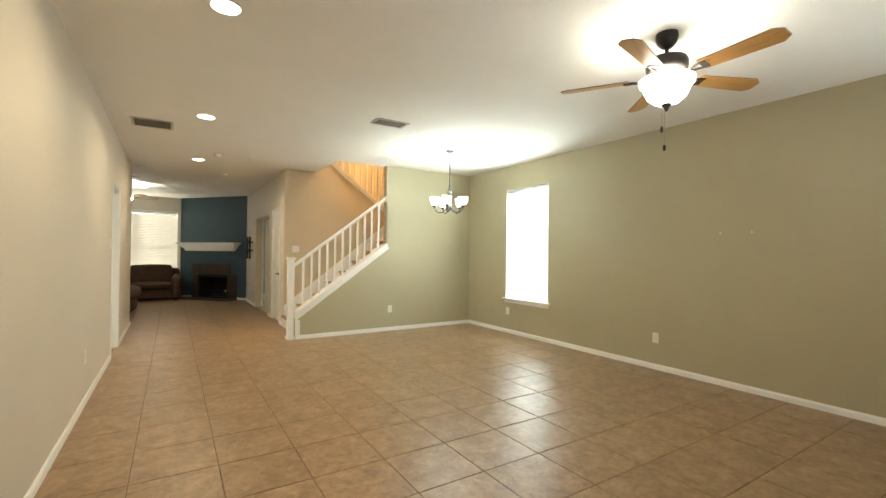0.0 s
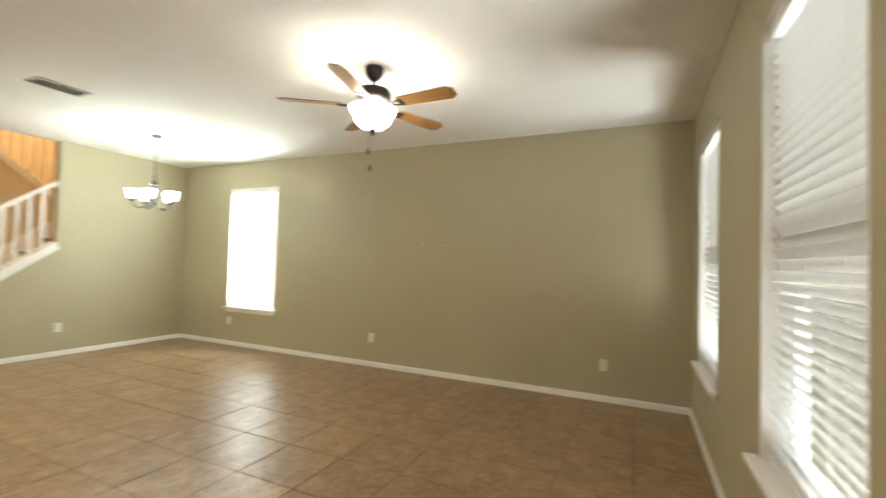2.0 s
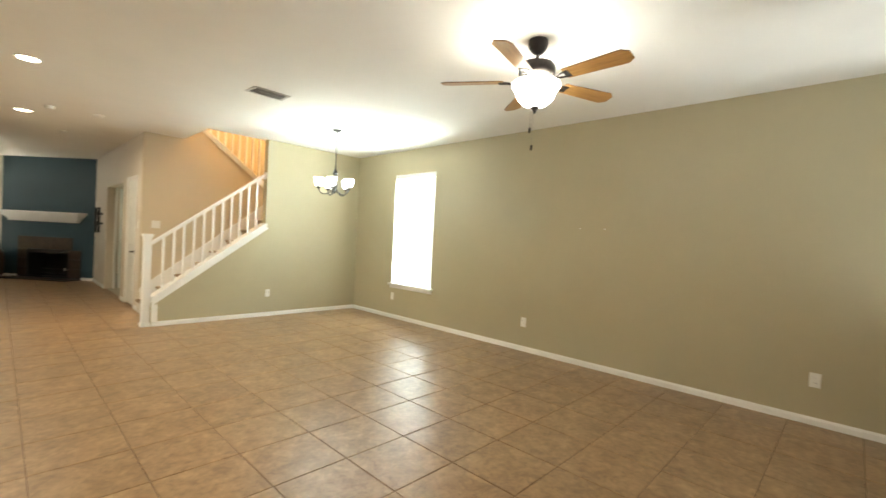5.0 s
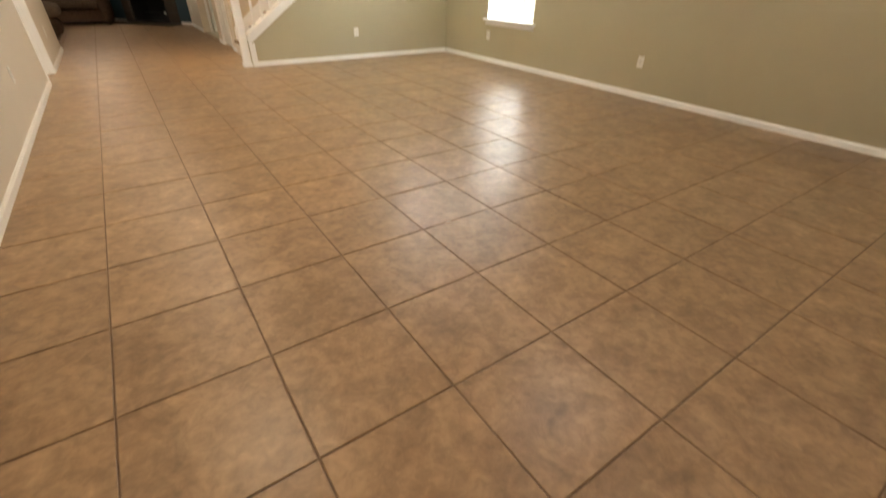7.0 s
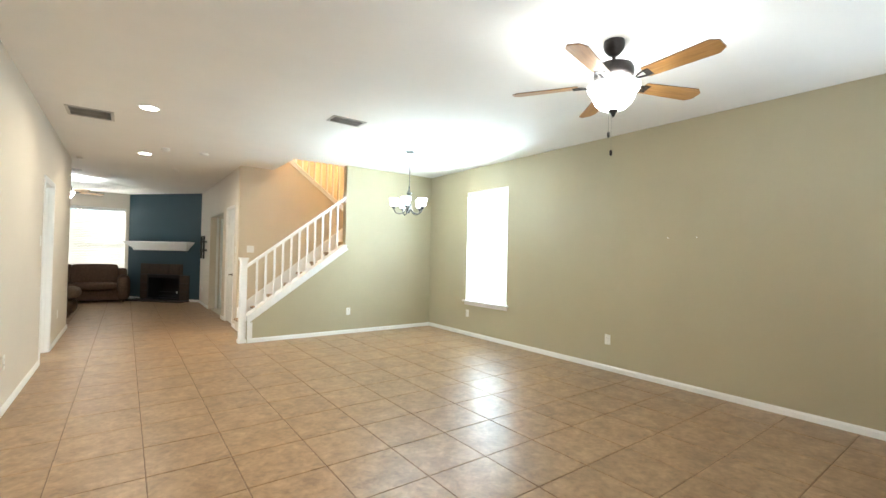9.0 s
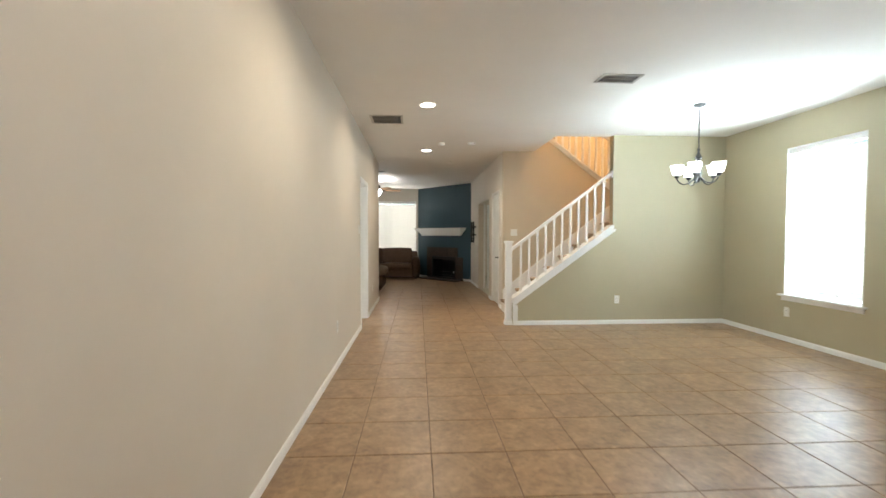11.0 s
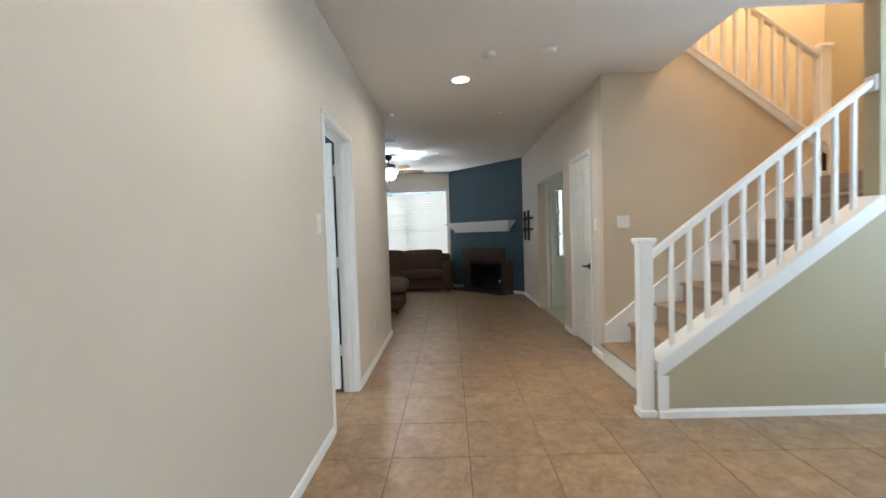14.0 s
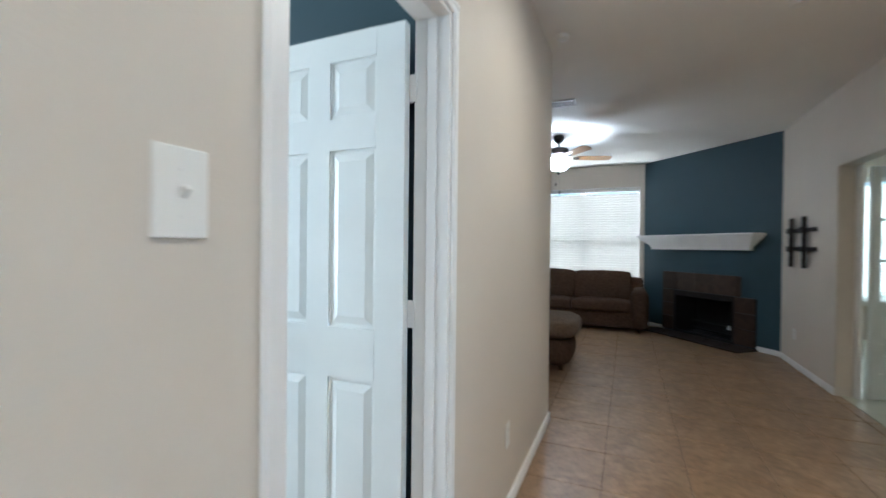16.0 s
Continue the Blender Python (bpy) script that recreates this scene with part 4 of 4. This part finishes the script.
for _y in (2.55, 2.27):
    tagged(part("picture_nail", tube(bmesh.new(), [(XR, _y, 1.535), (XR - 0.02, _y, 1.54)], 0.005, 8), M_PLASTIC), "small pale picture nail in the khaki wall", "nail")

# ---------------------------------------------------------------- fireplace


fp = thing("fireplace", FM, "corner fireplace with brown stone surround and black firebox", "fireplace")
_bm = bmesh.new()
for _r in [(0.655, 0.675, 0.0, 0.45), (1.63, 1.65, 0.0, 0.45), (0.675, 1.63, 0.43, 0.45)]:
    box(_bm, _r[0], _r[1], _r[2], _r[3], 0.0, 0.655)
box(_bm, 0.675, 1.63, 0.0, 0.43, 0.0, 0.02)
box(_bm, 0.675, 1.63, 0.0, 0.43, 0.635, 0.655)
part("firebox", _bm, M_BLACK, fp, "plain black firebox")
_bm = bmesh.new()
for _r in [(0.655, 0.695, 0.0, 0.66), (1.61, 1.65, 0.0, 0.66), (0.695, 1.61, 0.58, 0.66), (0.695, 1.61, 0.0, 0.06)]:
    box(_bm, _r[0], _r[1], -0.022, -0.001, _r[2], _r[3], 0.003, 1)
part("firebox_frame", _bm, M_BLACK, fp, "black metal frame")
part("gas_valve", lathe(bmesh.new(), [(0.02, 0.0), (0.022, 0.01), (0.018, 0.05), (0.005, 0.055)], 14, (1.545, 0.03, 0.19)), M_PLASTIC, fp, "pale gas valve plate", True)
for _z in (0.105, 0.205):
    part("grate_bar", tube(bmesh.new(), [(0.82, 0.2, _z), (1.48, 0.2, _z)], 0.012, 8), M_IRON, fp)
# stone pieces of the surround and hearth
for _x0, _x1, _z0, _z1 in [(0.434, 0.648, 0.03, 0.24), (0.434, 0.648, 0.245, 0.45), (0.434, 0.648, 0.455, 0.66), (1.653, 1.943, 0.03, 0.24), (1.653, 1.943, 0.245, 0.45), (1.653, 1.943, 0.455, 0.66),
                           (0.434, 0.716, 0.665, 0.94), (0.722, 1.020, 0.665, 0.94), (1.026, 1.324, 0.665, 0.94), (1.330, 1.650, 0.665, 0.94), (1.655, 1.737, 0.665, 0.94)]:
    part("stone", B(_x0, _x1, -0.024, -0.001, _z0, _z1, bevel=0.004, seg=1), M_BRICK, fp)
for _x in range(5):
    part("hearth_stone", B(0.36 + _x * 0.327, 0.36 + _x * 0.327 + 0.323, -0.40, -0.026, 0.0005, 0.022, bevel=0.005, seg=1), M_HEARTH, fp, "dark hearth stone")
mt = thing("mantel_shelf", FM, "white moulded mantel shelf on the teal chimney wall", "mantel shelf")


def mantel_layer(inset, out, z0, z1, bevel=0.003):
    return B(0.065 + inset, 2.06 - inset, -out, -0.001, z0, z1, bevel=bevel, seg=1)


part("shelf", mantel_layer(0.0, 0.235, 1.475, 1.51, 0.006), M_TRIM, mt)
_bm = bmesh.new()
for _i in range(6):
    _t = _i / 5
    box(_bm, 0.065 + 0.03 + 0.13 * _t, 2.06 - 0.03 - 0.13 * _t, -(0.205 - 0.12 * _t + 0.012 * math.sin(_t * math.pi * 2)), -0.001, 1.475 - 0.026 * (_i + 1), 1.475 - 0.026 * _i)
part("crown_moulding", _bm, M_TRIM, mt, "stepped white crown moulding")
part("frieze", mantel_layer(0.17, 0.075, 1.285, 1.319), M_TRIM, mt)

# ---------------------------------------------------------------- living room furniture


def cushion(bm, x0, x1, y0, y1, z0, z1, puff=0.03, r=0.05):
    """A soft block: rounded edges and bulging faces."""
    made = bmesh.ops.create_cube(bm, size=2)["verts"]
    faces = list({f for v in made for f in v.link_faces})
    edges = list({e for f in faces for e in f.edges})
    bmesh.ops.subdivide_edges(bm, edges=edges, cuts=7, use_grid_fill=True)
    verts = list(bm.verts)
    hx, hy, hz = (x1 - x0) / 2, (y1 - y0) / 2, (z1 - z0) / 2
    c = Vector(((x0 + x1) / 2, (y0 + y1) / 2, (z0 + z1) / 2))
    for v in verts:
        u = v.co.copy()
        p = Vector((u.x * hx, u.y * hy, u.z * hz))
        q = Vector((max(-hx + r, min(hx - r, p.x)), max(-hy + r, min(hy - r, p.y)), max(-hz + r, min(hz - r, p.z))))
        d = p - q
        if d.length > 1e-6:
            p = q + d.normalized() * r
        bulge = (1 - u.x ** 2) * (1 - u.y ** 2) + (1 - u.x ** 2) * (1 - u.z ** 2) + (1 - u.y ** 2) * (1 - u.z ** 2)
        n = Vector((u.x ** 5 / max(hx, 0.01), u.y ** 5 / max(hy, 0.01), u.z ** 5 / max(hz, 0.01)))
        if n.length > 1e-6:
            p += n.normalized() * puff * min(1, bulge)
        p += Vector((0, 0, 1)) * 0.006 * noise.noise((p + c) * 6)
        v.co = c + p
    return bm


def C(*a, **k):
    return cushion(bmesh.new(), *a, **k)


so = thing("sofa", Matrix(), "dark brown chenille two-cushion sofa under the window", "sofa")
SX0, SX1, SY0, SY1 = -1.42, 0.84, 13.36, 14.26
part("base", C(SX0 + 0.05, SX1 - 0.05, SY0 + 0.05, SY1 - 0.02, 0.06, 0.32, puff=0.004, r=0.03), M_SOFA, so, "", True)
part("back_frame", C(SX0 + 0.06, SX1 - 0.06, SY1 - 0.25, SY1 - 0.005, 0.25, 0.82, puff=0.01, r=0.06), M_SOFA, so, "", True)
for _x0, _x1 in ((SX0, SX0 + 0.24), (SX1 - 0.24, SX1)):
    part("armrest", C(_x0, _x1, SY0 + 0.01, SY1 - 0.04, 0.05, 0.64, puff=0.02, r=0.095), M_SOFA, so, "rolled padded armrest", True)
_w = (SX1 - SX0 - 0.48) / 2
for _k in range(2):
    _x = SX0 + 0.24 + _w * _k
    part("seat_cushion", C(_x + 0.004, _x + _w - 0.004, SY0, SY1 - 0.28, 0.30, 0.47, puff=0.018, r=0.05), M_SOFA, so, "", True)
    _b = part("back_cushion", C(_x + 0.006, _x + _w - 0.006, -0.12, 0.12, 0.0, 0.47, puff=0.022, r=0.04), M_SOFA, so, "plump loose back cushion", True)
    _b.matrix_basis = pose(0, SY1 - 0.36, 0.435, -14, random.uniform(-1, 1), 0)
for _x in (SX0 + 0.12, SX1 - 0.12):
    for _y in (SY0 + 0.1, SY1 - 0.1):
        part("foot", lathe(bmesh.new(), [(0.022, 0.0), (0.03, 0.06)], 12, (_x, _y, 0)), M_BLADE_TOP, so)

ot = thing("ottoman", Matrix(), "brown upholstered ottoman, light on its padded top put into the colour", "ottoman")
part("base", C(-0.86, 0.01, 10.80, 11.42, 0.05, 0.36, puff=0.01, r=0.12), M_SOFA, ot, "", True)
# paler copy of the chenille: the light on the top is in its colour
part("cushion_top", C(-0.90, 0.06, 10.76, 11.46, 0.345, 0.56, puff=0.022, r=0.105), M_OTTO_LIT, ot, "padded top coloured lighter for the light falling on it", True)
for _x in (-0.74, -0.10):
    for _y in (10.94, 11.28):
        part("foot", lathe(bmesh.new(), [(0.02, 0.0), (0.028, 0.06)], 12, (_x, _y, 0)), M_BLADE_TOP, ot)

tv = thing("tv_wall_bracket", pose(2.26, 12.02, 1.38, 0, 0, -90), "black steel television wall bracket with no television", "tv bracket")
# local x runs along the wall, y negative stands out from it
for _z in (-0.07, 0.13):
    part("wall_rail", B(-0.40, 0.40, -0.022, -0.001, _z - 0.022, _z + 0.022, bevel=0.003, seg=1), M_IRON, tv)
for _x in (-0.20, 0.18):
    part("upright", B(_x - 0.022, _x + 0.022, -0.058, -0.022, -0.27, 0.27, bevel=0.003, seg=1), M_IRON, tv)
    for _z in (-0.07, 0.13):
        part("hook", B(_x - 0.05, _x + 0.05, -0.075, -0.0585, _z - 0.03, _z + 0.03, bevel=0.004, seg=1), M_IRON, tv)

# ---------------------------------------------------------------- floor tiles
PITCH, TX, TY, GAP = 0.4488, 0.8690, 0.6330, 0.0055


def tile_rects():
    rooms = [(-3.62, -0.06, 4.45, 7.64), (-0.06, XR + 0.05, YF - 0.1, YS + 0.06), (-0.06, 2.30, YS + 0.06, YL), (-4.10, 2.32, YL, YB + 0.02), (2.32, XR + 0.04, 9.35, YB + 0.02)]
    for rx0, rx1, ry0, ry1 in rooms:
        i0, i1 = math.floor((rx0 - TX) / PITCH), math.ceil((rx1 - TX) / PITCH)
        j0, j1 = math.floor((ry0 - TY) / PITCH), math.ceil((ry1 - TY) / PITCH)
        for i in range(i0, i1):
            for j in range(j0, j1):
                x0, x1 = max(rx0, TX + PITCH * i + GAP / 2), min(rx1, TX + PITCH * (i + 1) - GAP / 2)
                y0, y1 = max(ry0, TY + PITCH * j + GAP / 2), min(ry1, TY + PITCH * (j + 1) - GAP / 2)
                if x1 - x0 > 0.02 and y1 - y0 > 0.02:
                    yield x0, x1, y0, y1


def unit_tile(bm, x0, x1, y0, y1, dz=0.0):
    e = 0.0022
    top = [bm.verts.new(p) for p in ((x0 + e, y0 + e, dz), (x1 - e, y0 + e, dz), (x1 - e, y1 - e, dz), (x0 + e, y1 - e, dz))]
    mid = [bm.verts.new(p) for p in ((x0, y0, dz - 0.002), (x1, y0, dz - 0.002), (x1, y1, dz - 0.002), (x0, y1, dz - 0.002))]
    low = [bm.verts.new((v.co.x, v.co.y, -0.009)) for v in mid]
    bm.faces.new(top)
    for a, b in ((mid, top), (low, mid)):
        for k in range(4):
            bm.faces.new((a[k], a[(k + 1) % 4], b[(k + 1) % 4], b[k]))


floor = thing("floor", Matrix(), "glazed tan stoneware tile floor with brown grout", "floor", kind="structure")
_rects = list(tile_rects())
_near = [r for r in _rects if r[2] < 9.5 and r[0] < XR][:300]
_far = [r for r in _rects if r not in _near]
_bm = bmesh.new()
_s = PITCH - GAP
unit_tile(_bm, -_s / 2, _s / 2, -_s / 2, _s / 2)
_tile = mesh_of("tile", _bm, M_TILE)
for _r in _near:
    _o = new("tile", _tile)
    _o.parent = floor
    _o.location = ((_r[0] + _r[1]) / 2, (_r[2] + _r[3]) / 2, random.uniform(-0.0006, 0.0004))
    _o.scale = ((_r[1] - _r[0]) / _s, (_r[3] - _r[2]) / _s, 1)
_bm = bmesh.new()
for _r in _far:
    unit_tile(_bm, *_r, dz=random.uniform(-0.0006, 0.0004))
tagged(part("tiles", _bm, M_TILE, floor), kind="stuff")
